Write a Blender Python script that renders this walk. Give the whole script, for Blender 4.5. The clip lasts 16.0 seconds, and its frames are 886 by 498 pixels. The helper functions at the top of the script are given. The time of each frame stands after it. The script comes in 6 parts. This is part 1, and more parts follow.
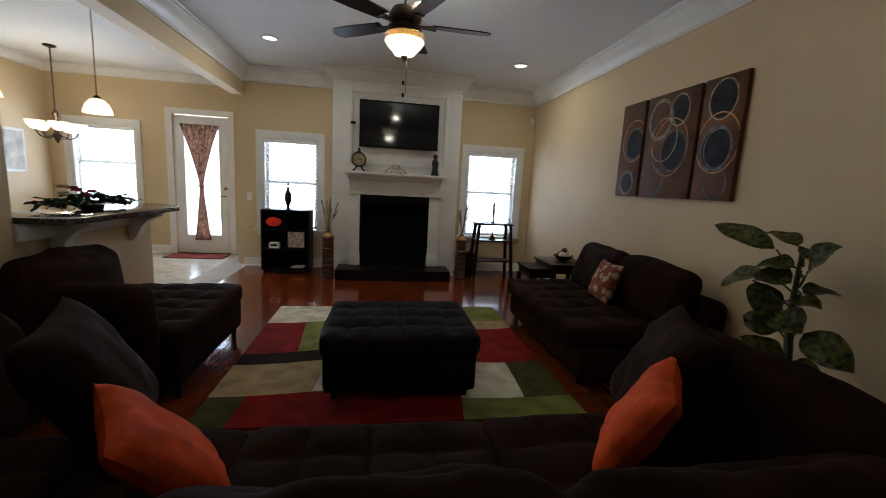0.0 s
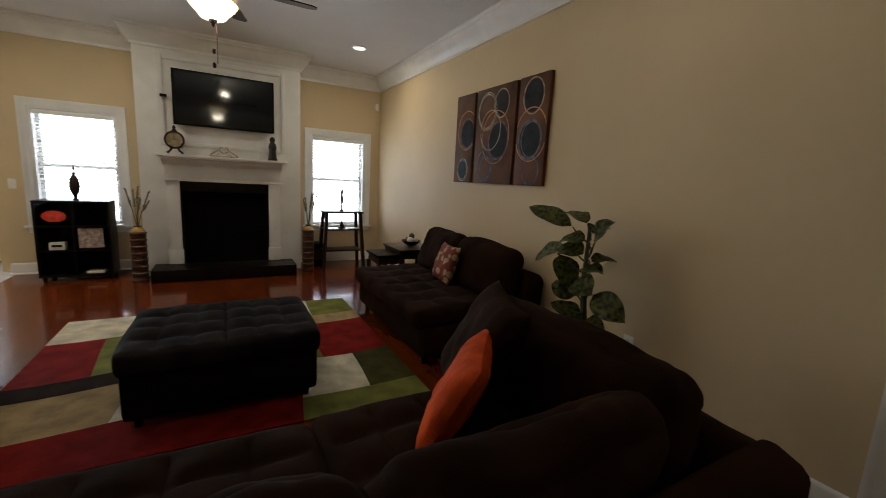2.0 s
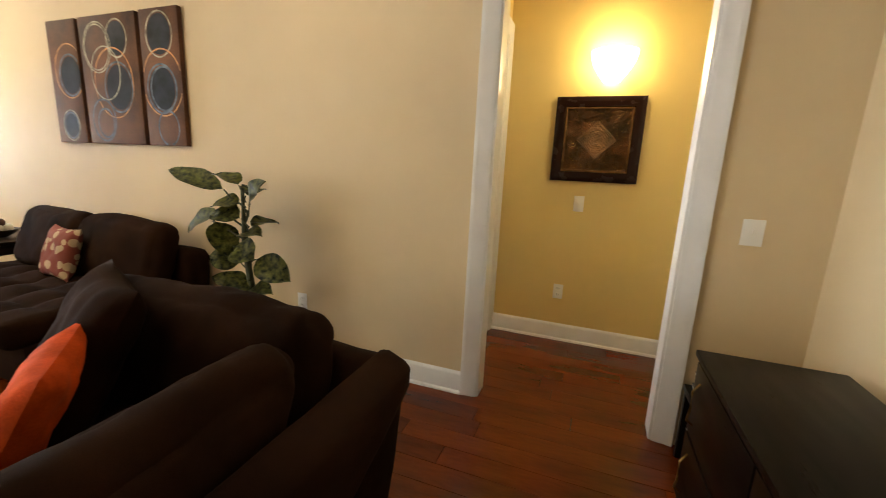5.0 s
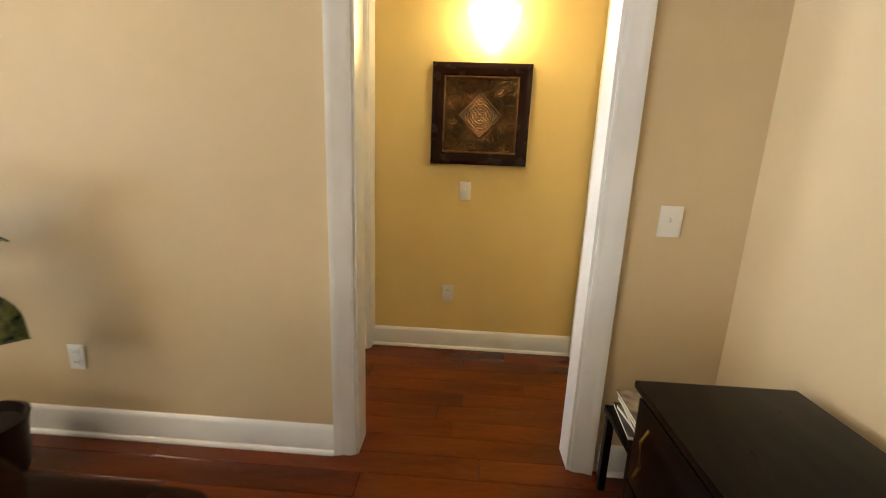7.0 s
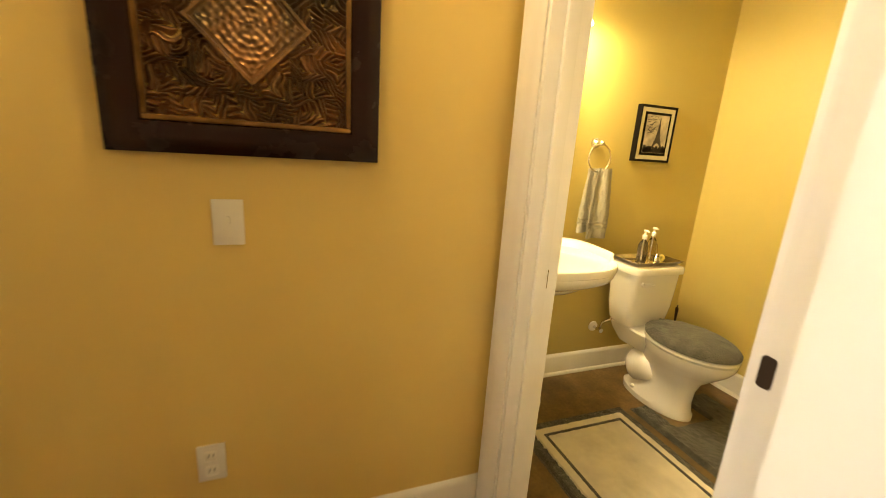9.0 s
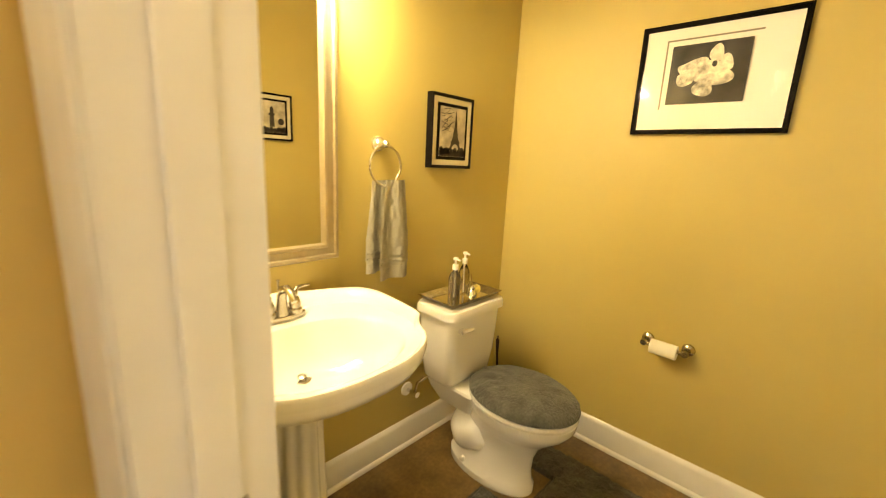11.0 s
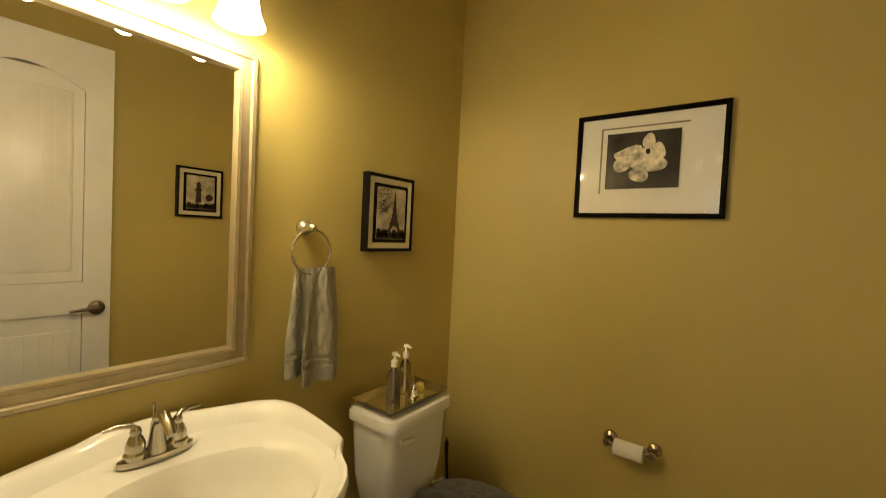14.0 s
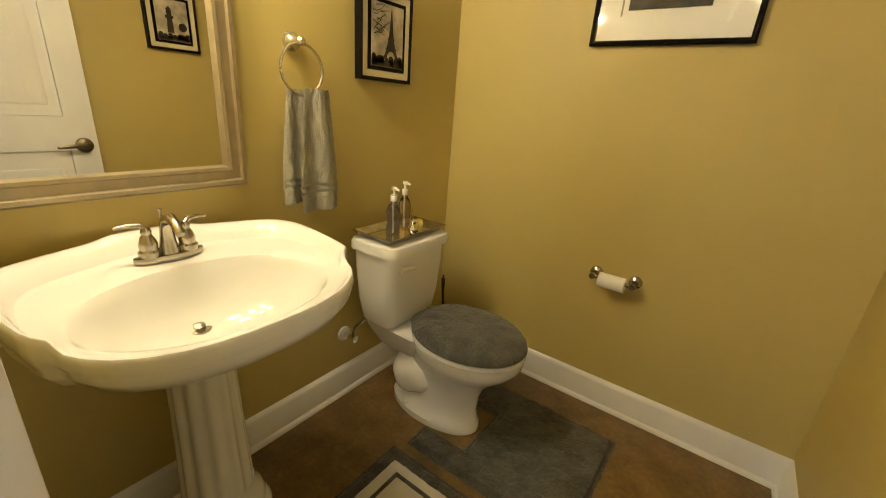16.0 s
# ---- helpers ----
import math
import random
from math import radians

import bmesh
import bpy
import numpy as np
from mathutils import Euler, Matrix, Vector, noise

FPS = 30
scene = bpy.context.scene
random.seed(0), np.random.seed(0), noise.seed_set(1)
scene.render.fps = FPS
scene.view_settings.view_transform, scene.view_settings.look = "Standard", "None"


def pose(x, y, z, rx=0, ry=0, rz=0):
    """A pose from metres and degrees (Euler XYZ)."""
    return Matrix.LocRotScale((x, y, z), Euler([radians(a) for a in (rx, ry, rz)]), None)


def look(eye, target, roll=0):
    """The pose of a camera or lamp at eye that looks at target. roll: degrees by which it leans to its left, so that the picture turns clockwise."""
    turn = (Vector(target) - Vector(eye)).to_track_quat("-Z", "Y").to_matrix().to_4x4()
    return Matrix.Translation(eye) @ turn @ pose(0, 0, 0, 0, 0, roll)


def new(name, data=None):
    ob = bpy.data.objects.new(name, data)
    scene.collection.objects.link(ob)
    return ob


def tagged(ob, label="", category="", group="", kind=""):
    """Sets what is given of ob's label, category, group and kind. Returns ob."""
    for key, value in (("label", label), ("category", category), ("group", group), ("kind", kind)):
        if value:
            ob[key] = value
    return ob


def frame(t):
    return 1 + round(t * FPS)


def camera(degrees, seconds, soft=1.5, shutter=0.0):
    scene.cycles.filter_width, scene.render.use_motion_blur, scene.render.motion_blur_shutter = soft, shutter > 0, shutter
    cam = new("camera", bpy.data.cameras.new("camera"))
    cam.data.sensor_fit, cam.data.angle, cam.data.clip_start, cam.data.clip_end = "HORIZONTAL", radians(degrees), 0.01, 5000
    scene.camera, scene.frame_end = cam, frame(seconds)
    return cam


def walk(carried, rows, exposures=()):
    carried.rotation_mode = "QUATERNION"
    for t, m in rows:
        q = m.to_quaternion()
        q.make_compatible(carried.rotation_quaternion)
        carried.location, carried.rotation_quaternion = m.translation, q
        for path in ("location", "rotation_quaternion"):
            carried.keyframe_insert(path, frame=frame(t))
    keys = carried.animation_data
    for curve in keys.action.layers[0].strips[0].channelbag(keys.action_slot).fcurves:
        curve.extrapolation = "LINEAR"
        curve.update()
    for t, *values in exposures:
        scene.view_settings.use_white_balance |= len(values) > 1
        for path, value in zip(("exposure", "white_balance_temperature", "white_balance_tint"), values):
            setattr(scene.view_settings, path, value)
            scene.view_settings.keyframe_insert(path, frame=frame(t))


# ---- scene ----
cam = camera(95.6, 16.0, soft=0.55, shutter=0.35)

PATH = [
    (0, (0.291, -0.411, 1.368), (0.607, 1.54, 1.061), 3.1),
    (0.5, (0.321, -0.398, 1.362), (0.791, 1.521, 1.052), 2.9),
    (1, (0.356, -0.386, 1.36), (0.987, 1.484, 1.041), 3.1),
    (1.5, (0.407, -0.392, 1.355), (1.21, 1.411, 1.039), 2.9),
    (2, (0.453, -0.406, 1.365), (1.412, 1.318, 1.035), 3.2),
    (2.5, (0.493, -0.431, 1.36), (1.597, 1.203, 1.027), 3.5),
    (3, (0.548, -0.424, 1.362), (1.831, 1.072, 1.026), 3.4),
    (3.5, (0.514, -0.492, 1.365), (1.98, 0.818, 1.004), 3.0),
    (4, (0.58, -0.52, 1.318), (2.196, 0.603, 0.967), 2.9),
    (4.5, (0.626, -0.554, 1.312), (2.368, 0.354, 0.938), 2.6),
    (5, (0.662, -0.577, 1.311), (2.503, 0.097, 0.913), 2.7),
    (5.2, (0.677, -0.595, 1.297), (2.536, 0.017, 0.887), 2.6),
    (7.3, (1.477, -0.454, 1.29), (3.424, -0.438, 0.833), 2.1),
    (7.5, (1.654, -0.434, 1.262), (3.598, -0.476, 0.792), 2.2),
    (8, (2.034, -0.414, 1.272), (3.958, -0.649, 0.779), 3.7),
    (8.5, (2.406, -0.531, 1.327), (4.264, -1.038, 0.786), 2.5),
    (9, (2.724, -0.631, 1.302), (4.538, -1.322, 0.821), 3.7),
    (9.5, (2.937, -0.741, 1.285), (4.624, -1.693, 0.784), 1.3),
    (9.7, (2.996, -0.767, 1.301), (4.57, -1.854, 0.716), 1.9),
    (11.8, (3.402, -1.389, 1.365), (4.622, -2.969, 1.233), 2.4),
    (12, (3.409, -1.385, 1.392), (4.614, -2.981, 1.391), 2.2),
    (12.5, (3.403, -1.381, 1.432), (4.592, -2.981, 1.59), 2.4),
    (13, (3.397, -1.38, 1.434), (4.598, -2.973, 1.582), 2.5),
    (13.5, (3.393, -1.378, 1.415), (4.588, -2.979, 1.502), 2.5),
    (14, (3.381, -1.377, 1.383), (4.576, -2.979, 1.314), 2.8),
    (14.5, (3.385, -1.371, 1.343), (4.565, -2.969, 1.11), 2.8),
    (15, (3.384, -1.373, 1.307), (4.536, -2.958, 0.907), 3.2),
    (15.5, (3.379, -1.375, 1.272), (4.497, -2.939, 0.718), 3.6),
    (16, (3.375, -1.372, 1.238), (4.463, -2.91, 0.566), 4.3),
]
EXPOSURES = [(0.0, -1.2, 5400, 10), (1.5, -1.0, 5700, 10), (2.5, -0.88, 6000, 10), (3.5, 0.05, 6100, 10), (5.0, 0.74, 6350, 10), (7.5, 0.95, 6300, 10), (8.5, 0.9, 7000, 10), (9.0, 0.92, 8500, 10), (9.7, 1.0, 8700, 11), (12.0, 0.4, 7500, 10),
             (12.5, 0.14, 7300, 10), (13.0, -0.2, 7100, 10), (13.5, -0.6, 7200, 10), (14.0, -0.72, 7300, 10), (14.5, -0.5, 6800, 10), (15.0, -0.42, 6750, 10), (16.0, -0.1, 6700, 10)]
walk(cam, [(t, look(eye, target, roll)) for t, eye, target, roll in PATH], EXPOSURES)

# ---- world and light ----
world = bpy.data.worlds.new("sky")
scene.world = world
world.use_nodes = True
wn = world.node_tree.nodes
sky = wn.new("ShaderNodeTexSky")
sky.sky_type, sky.sun_disc = "NISHITA", False
sky.sun_elevation, sky.sun_rotation = radians(52), radians(180)
world.node_tree.links.new(sky.outputs[0], wn["Background"].inputs[0])
wn["Background"].inputs[1].default_value = 0.12


def lamp(name, kind, m, power, colour, size=0.1, size_y=0.0):
    data = bpy.data.lights.new(name, kind)
    data.energy, data.color = power, colour
    if kind == "AREA":
        data.shape, data.size, data.size_y = "RECTANGLE", size, size_y or size
    elif kind == "POINT":
        data.shadow_soft_size = size
    ob = new(name, data)
    ob.matrix_world = m
    return ob


sun = lamp("sun", "SUN", pose(0, 0, 20, 38, 0, 0), 3.0, (1, 0.95, 0.88))
sun.data.angle = radians(0.5)
DAY = (0.93, 0.97, 1.0)
WARM = (1.0, 0.84, 0.58)
# sky light standing in the openings of the north side
for wx, wy, wz, sx, sz, power in ((-1.06, 6.60, 1.30, 1.5, 1.9, 195), (2.09, 6.60, 1.30, 1.5, 1.9, 135),
                                  (-4.1, 7.55, 1.45, 1.5, 1.7, 230), (-2.66, 7.55, 1.2, 1.1, 2.2, 250), (4.2, 3.6, 1.75, 1.7, 1.5, 85)):
    lamp("window_daylight", "AREA", pose(wx, wy, wz, -90, 0, 0), power, DAY, sx, sz)
# ceiling fan bowl, downlights, sconce, dining lamps, vanity
lamp("fan_lamp", "POINT", pose(0.44, 2.85, 2.31), 20, WARM, 0.07)
lamp("fan_uplight", "POINT", pose(0.56, 2.78, 2.70), 18, WARM, 0.05)
for cx, cy, power in ((-1.0, 4.72, 18), (2.0, 4.77, 18), (-1.0, 0.9, 4), (2.0, 0.9, 3.5)):
    lamp("downlight_lamp", "AREA", pose(cx, cy, 2.915), power, (1.0, 0.86, 0.64), 0.09)
lamp("sconce_lamp", "POINT", pose(3.58, -0.60, 2.14), 4.5, (1.0, 0.78, 0.42), 0.04)
lamp("dining_lamp", "POINT", pose(-3.9, 5.7, 1.95), 40, WARM, 0.08)
lamp("pendant_lamp", "POINT", pose(-2.45, 3.9, 1.72), 14, WARM, 0.05)
for vy in (-1.50, -1.68, -1.86):
    lamp("vanity_lamp", "POINT", pose(4.425, vy - 0.03, 1.885), 12, (1.0, 0.86, 0.58), 0.03)

# ---- materials ----
def material(name, colour, rough=0.5, metal=0.0, var=0.10, scale=3.0, bump=0.05, grain=120.0, rand=0.0, spec=0.5,
             stretch=(1, 1, 1), sheen=0.0, coat=0.0, colour2=None, gvar=0.0, dist=0.004):
    m = bpy.data.materials.new(name)
    m.use_nodes = True
    nt = m.node_tree
    n, l = nt.nodes, nt.links
    b = n["Principled BSDF"]
    tc = n.new("ShaderNodeTexCoord")
    mp = n.new("ShaderNodeMapping")
    mp.inputs["Scale"].default_value = stretch
    l.new(tc.outputs["Object"], mp.inputs[0])
    big = n.new("ShaderNodeTexNoise")
    big.inputs["Scale"].default_value, big.inputs["Detail"].default_value = scale, 5
    fine = n.new("ShaderNodeTexNoise")
    fine.inputs["Scale"].default_value, fine.inputs["Detail"].default_value = grain, 3
    l.new(mp.outputs[0], big.inputs[0])
    l.new(mp.outputs[0], fine.inputs[0])
    mix = n.new("ShaderNodeMixRGB")
    c2 = colour2 or tuple(c * (1 - 2.4 * var) for c in colour)
    c1 = tuple(min(1, c * (1 + var)) for c in colour)
    mix.inputs[1].default_value, mix.inputs[2].default_value = (*c1, 1), (*c2, 1)
    ramp = n.new("ShaderNodeMapRange")
    ramp.inputs[1].default_value, ramp.inputs[2].default_value = 0.35, 0.68
    l.new(big.outputs[0], ramp.inputs[0])
    l.new(ramp.outputs[0], mix.inputs[0])
    out = mix.outputs[0]
    if gvar:
        gm = n.new("ShaderNodeMixRGB")
        gm.blend_type = "MULTIPLY"
        gr = n.new("ShaderNodeMapRange")
        gr.inputs[1].default_value, gr.inputs[2].default_value = 0.3, 0.7
        gr.inputs[3].default_value, gr.inputs[4].default_value = 1 - gvar, 1 + gvar * 0.3
        l.new(fine.outputs[0], gr.inputs[0])
        gm.inputs[0].default_value = 1
        l.new(out, gm.inputs[1])
        l.new(gr.outputs[0], gm.inputs[2])
        out = gm.outputs[0]
    if rand:
        oi = n.new("ShaderNodeObjectInfo")
        hs = n.new("ShaderNodeHueSaturation")
        rr = n.new("ShaderNodeMapRange")
        rr.inputs[3].default_value, rr.inputs[4].default_value = 1 - rand, 1 + rand
        l.new(oi.outputs["Random"], rr.inputs[0])
        l.new(rr.outputs[0], hs.inputs["Value"])
        l.new(out, hs.inputs["Color"])
        out = hs.outputs[0]
    l.new(out, b.inputs["Base Color"])
    rv = n.new("ShaderNodeMapRange")
    rv.inputs[3].default_value, rv.inputs[4].default_value = max(0.005, rough - min(0.07, rough * 0.3)), min(1, rough + min(0.07, rough * 0.3))
    l.new(big.outputs[0], rv.inputs[0])
    l.new(rv.outputs[0], b.inputs["Roughness"])
    b.inputs["Metallic"].default_value = metal
    b.inputs["Specular IOR Level"].default_value = spec
    b.inputs["Sheen Weight"].default_value = sheen
    b.inputs["Coat Weight"].default_value = coat
    if bump:
        bp = n.new("ShaderNodeBump")
        bp.inputs["Strength"].default_value, bp.inputs["Distance"].default_value = min(1, bump), dist
        l.new(fine.outputs[0], bp.inputs["Height"])
        l.new(bp.outputs[0], b.inputs["Normal"])
    return m


def glowing(name, colour, strength):
    m = material(name, (0.85, 0.82, 0.75), 0.35, var=0.02)
    b = m.node_tree.nodes["Principled BSDF"]
    b.inputs["Emission Color"].default_value = (*colour, 1)
    b.inputs["Emission Strength"].default_value = strength
    return m


def glass_like(name, colour, rough=0.02):
    m = material(name, colour, rough, var=0.0, bump=0)
    m.node_tree.nodes["Principled BSDF"].inputs["Transmission Weight"].default_value = 1.0
    return m


PAINT = material("tan_wall_paint", (0.61, 0.478, 0.285), 0.62, var=0.025, scale=1.2, bump=0.12, grain=260, dist=0.001)
PAINTP = material("gold_wall_paint", (0.53, 0.425, 0.145), 0.5, var=0.03, scale=1.2, bump=0.12, grain=260, dist=0.001)
# hall walls: tan made yellower and lighter, warm lamp light put into the colour
PAINTH = material("tan_paint_warm_lit", (0.75, 0.56, 0.205), 0.55, var=0.03, scale=1.2, bump=0.12, grain=260, dist=0.001)
CEIL = material("ceiling_paint", (0.78, 0.78, 0.77), 0.8, var=0.015, scale=1.0, bump=0.2, grain=180, dist=0.002)
WHITE = material("white_trim_paint", (0.78, 0.77, 0.74), 0.32, var=0.03, scale=4, bump=0.06, grain=90, dist=0.001)
WOODF = material("cherry_floorboard", (0.128, 0.023, 0.0034), 0.17, var=0.16, scale=2.2, bump=0.02, grain=26, rand=0.15, stretch=(2.6, 0.5, 1),
                 gvar=0.16, coat=0.18, spec=0.30, dist=0.001)
GAP = material("dark_joint", (0.02, 0.01, 0.006), 0.8)
TILE = material("beige_floor_tile", (0.50, 0.43, 0.34), 0.22, var=0.10, scale=5, bump=0.04, grain=40, rand=0.06)
GROUT = material("grout", (0.36, 0.32, 0.27), 0.9, var=0.05)
VINYL = material("brown_mottled_vinyl", (0.20, 0.125, 0.046), 0.34, var=0.13, scale=9, bump=0.05, grain=60, gvar=0.25)
BROWN = material("brown_microfibre", (0.020, 0.0082, 0.0036), 0.9, var=0.2, scale=4, bump=0.4, grain=420, spec=0.06, sheen=0.0, gvar=0.2, dist=0.001)
CHAR = material("charcoal_microfibre", (0.013, 0.0105, 0.0098), 0.9, var=0.2, scale=6, bump=0.4, grain=420, spec=0.07, sheen=0.0, gvar=0.2, dist=0.001)
ORANGE = material("orange_velvet", (0.53, 0.068, 0.009), 0.8, var=0.16, scale=9, bump=0.4, grain=160, spec=0.06, sheen=0.0, gvar=0.15, dist=0.002)
BLACKW = material("black_wood", (0.007, 0.005, 0.0042), 0.3, spec=0.07, var=0.25, scale=4, bump=0.06, grain=60, stretch=(1, 6, 6))
DARKW = material("espresso_wood", (0.020, 0.009, 0.006), 0.3, spec=0.25, var=0.3, scale=4, bump=0.06, grain=50, stretch=(1, 6, 6))
GOLD = material("antique_gold", (0.42, 0.27, 0.09), 0.38, metal=0.85, var=0.2, scale=18)
STEEL = material("brushed_nickel", (0.46, 0.42, 0.35), 0.21, metal=1.0, var=0.05, scale=30)
SATIN = material("satin_silver", (0.66, 0.62, 0.53), 0.24, metal=0.9, var=0.04, scale=30)
CHROME = material("chrome", (0.75, 0.75, 0.75), 0.08, metal=1.0, var=0.02)
BRONZE = material("oil_rubbed_bronze", (0.05, 0.03, 0.02), 0.4, metal=0.7, var=0.2)
PORC = material("white_porcelain", (0.82, 0.815, 0.78), 0.07, var=0.01, bump=0, coat=0.5)
BLACK = material("black", (0.004, 0.004, 0.004), 0.6, var=0.1, spec=0.12)
SCREEN = material("tv_screen", (0.004, 0.004, 0.005), 0.08, var=0.0, bump=0)
MIRROR = material("mirror", (0.9, 0.9, 0.88), 0.012, metal=1.0, var=0.0, bump=0)
GLASS = glass_like("clear_glass", (0.96, 0.97, 0.97))
GREYMAT = material("grey_plush", (0.088, 0.088, 0.074), 0.95, var=0.16, scale=16, bump=0.9, grain=110, sheen=0.2, gvar=0.30, dist=0.009)
TOWEL = material("grey_terry", (0.40, 0.385, 0.32), 0.95, var=0.05, scale=12, bump=0.8, grain=260, gvar=0.18, dist=0.004)
CREAM = material("cream_cotton", (0.72, 0.68, 0.58), 0.95, var=0.06, scale=9, bump=0.7, grain=300, dist=0.003)
MATW = material("white_mat_board", (0.80, 0.77, 0.70), 0.7, var=0.02)
PEWTER = material("silver_leaf_frame", (0.44, 0.37, 0.25), 0.38, metal=0.65, var=0.03, scale=30, bump=0.05, grain=80)
GRANITE = material("dark_granite", (0.09, 0.08, 0.065), 0.12, var=0.5, scale=60, bump=0.02, gvar=0.4, grain=200)
PLATE = material("white_plastic", (0.80, 0.78, 0.72), 0.35, var=0.01, bump=0)
LEAF = material("variegated_leaf", (0.008, 0.018, 0.008), 0.3, spec=0.3, var=0.3, scale=34, bump=0.25, grain=60, colour2=(0.22, 0.23, 0.055), gvar=0.3)
STEM = material("plant_stem", (0.05, 0.06, 0.025), 0.6)
SHADE = glowing("lit_amber_glass", (1.0, 0.72, 0.38), 4.5)
SHADEW = glowing("lit_frosted_glass", (1.0, 0.86, 0.58), 12.0)
SCONCE = glowing("lit_sconce_glass", (1.0, 0.78, 0.42), 10.0)
CANL = glowing("downlight_lens", (1.0, 0.90, 0.74), 6.0)
SLAT = material("white_blind_slat", (0.85, 0.85, 0.83), 0.4, var=0.01, bump=0)
BAMBOO = material("banded_bamboo", (0.085, 0.036, 0.016), 0.4, var=0.3, scale=14, stretch=(1, 1, 4))

# ---- mesh helpers ----
def finish(name, bm, mat, smooth=True):
    bmesh.ops.recalc_face_normals(bm, faces=bm.faces)
    me = bpy.data.meshes.new(name)
    bm.to_mesh(me)
    bm.free()
    me.materials.append(mat)
    if smooth:
        me.polygons.foreach_set("use_smooth", [True] * len(me.polygons))
        me.set_sharp_from_angle(angle=radians(38))
    return me


def part(name, bm, mat, parent=None, label="", smooth=True):
    """One mesh object under a thing or a part."""
    ob = new(name, finish(name, bm, mat, smooth))
    ob.parent = parent
    if label:
        ob["label"] = label
    return ob


def thing(name, label, category, x=0, y=0, z=0, rz=0, rx=0, ry=0, group=""):
    ob = new(name)
    ob.empty_display_size = 0.1
    ob.matrix_world = pose(x, y, z, rx, ry, rz)
    return tagged(ob, label, category, group)


def solid(name, bm, mat, label, category, kind="", group="", smooth=True):
    return tagged(part(name, bm, mat, smooth=smooth), label, category, group, kind)


def box(x0, x1, y0, y1, z0, z1, bevel=0.0, bm=None, seg=2, m=None):
    bm = bm or bmesh.new()
    tmp = bmesh.new()
    bmesh.ops.create_cube(tmp, size=1, matrix=Matrix.LocRotScale(((x0 + x1) / 2, (y0 + y1) / 2, (z0 + z1) / 2), None,
                                                                  (abs(x1 - x0), abs(y1 - y0), abs(z1 - z0))))
    if bevel:
        bmesh.ops.bevel(tmp, geom=tmp.edges[:], offset=bevel, segments=seg, profile=0.6, affect="EDGES")
    return merge(bm, tmp, m)


def merge(bm, tmp, m=None):
    """Adds tmp, moved by m, to bm."""
    if m is not None:
        bmesh.ops.transform(tmp, matrix=m, verts=tmp.verts)
    me = bpy.data.meshes.new("tmp")
    tmp.to_mesh(me)
    tmp.free()
    bm.from_mesh(me)
    bpy.data.meshes.remove(me)
    return bm


def lathe(profile, n=24, m=None, bm=None, flutes=0, depth=0.0, sx=1.0, sy=1.0):
    """Turns (radius, height) pairs round z."""
    tmp = bmesh.new()
    rings = []
    for r, z in profile:
        ring = []
        for i in range(n):
            a = 2 * math.pi * i / n
            rr = max(r, 1e-4) * (1 - depth * (0.5 + 0.5 * math.cos(a * flutes)) if flutes else 1)
            ring.append(tmp.verts.new((rr * math.cos(a) * sx, rr * math.sin(a) * sy, z)))
        rings.append(ring)
    for a, b in zip(rings, rings[1:]):
        for i in range(n):
            tmp.faces.new((a[i], a[(i + 1) % n], b[(i + 1) % n], b[i]))
    tmp.faces.new(rings[0][::-1])
    tmp.faces.new(rings[-1])
    return merge(bm or bmesh.new(), tmp, m)


def tube(points, r, n=8, bm=None, closed=False):
    """A round bar along points; r is one radius or one for each point."""
    tmp = bmesh.new()
    pts = [Vector(p) for p in points]
    rs = r if isinstance(r, (list, tuple)) else [r] * len(pts)
    rings = []
    up = Vector((0, 0, 1))
    for i, p in enumerate(pts):
        a = pts[(i - 1) % len(pts)] if closed or i else p
        b = pts[(i + 1) % len(pts)] if closed or i < len(pts) - 1 else p
        d = (b - a).normalized()
        side = d.cross(up)
        if side.length < 1e-3:
            side = d.cross(Vector((1, 0, 0)))
        side.normalize()
        top = side.cross(d)
        rings.append([tmp.verts.new(p + rs[i] * (math.cos(t) * side + math.sin(t) * top)) for t in (2 * math.pi * k / n for k in range(n))])
    pairs = list(zip(rings, rings[1:])) + ([(rings[-1], rings[0])] if closed else [])
    for a, b in pairs:
        for k in range(n):
            tmp.faces.new((a[k], a[(k + 1) % n], b[(k + 1) % n], b[k]))
    if not closed:
        tmp.faces.new(rings[0][::-1])
        tmp.faces.new(rings[-1])
    return merge(bm or bmesh.new(), tmp)


def extrude(outline, z0, z1, bm=None, m=None, bevel=0.0):
    """A flat outline (x, y) given thickness."""
    tmp = bmesh.new()
    f = tmp.faces.new([tmp.verts.new((x, y, z0)) for x, y in outline])
    top = bmesh.ops.extrude_face_region(tmp, geom=[f])
    bmesh.ops.translate(tmp, vec=(0, 0, z1 - z0), verts=[v for v in top["geom"] if isinstance(v, bmesh.types.BMVert)])
    bmesh.ops.recalc_face_normals(tmp, faces=tmp.faces)
    if bevel:
        bmesh.ops.bevel(tmp, geom=tmp.edges[:], offset=bevel, segments=2, profile=0.6, affect="EDGES")
    return merge(bm or bmesh.new(), tmp, m)


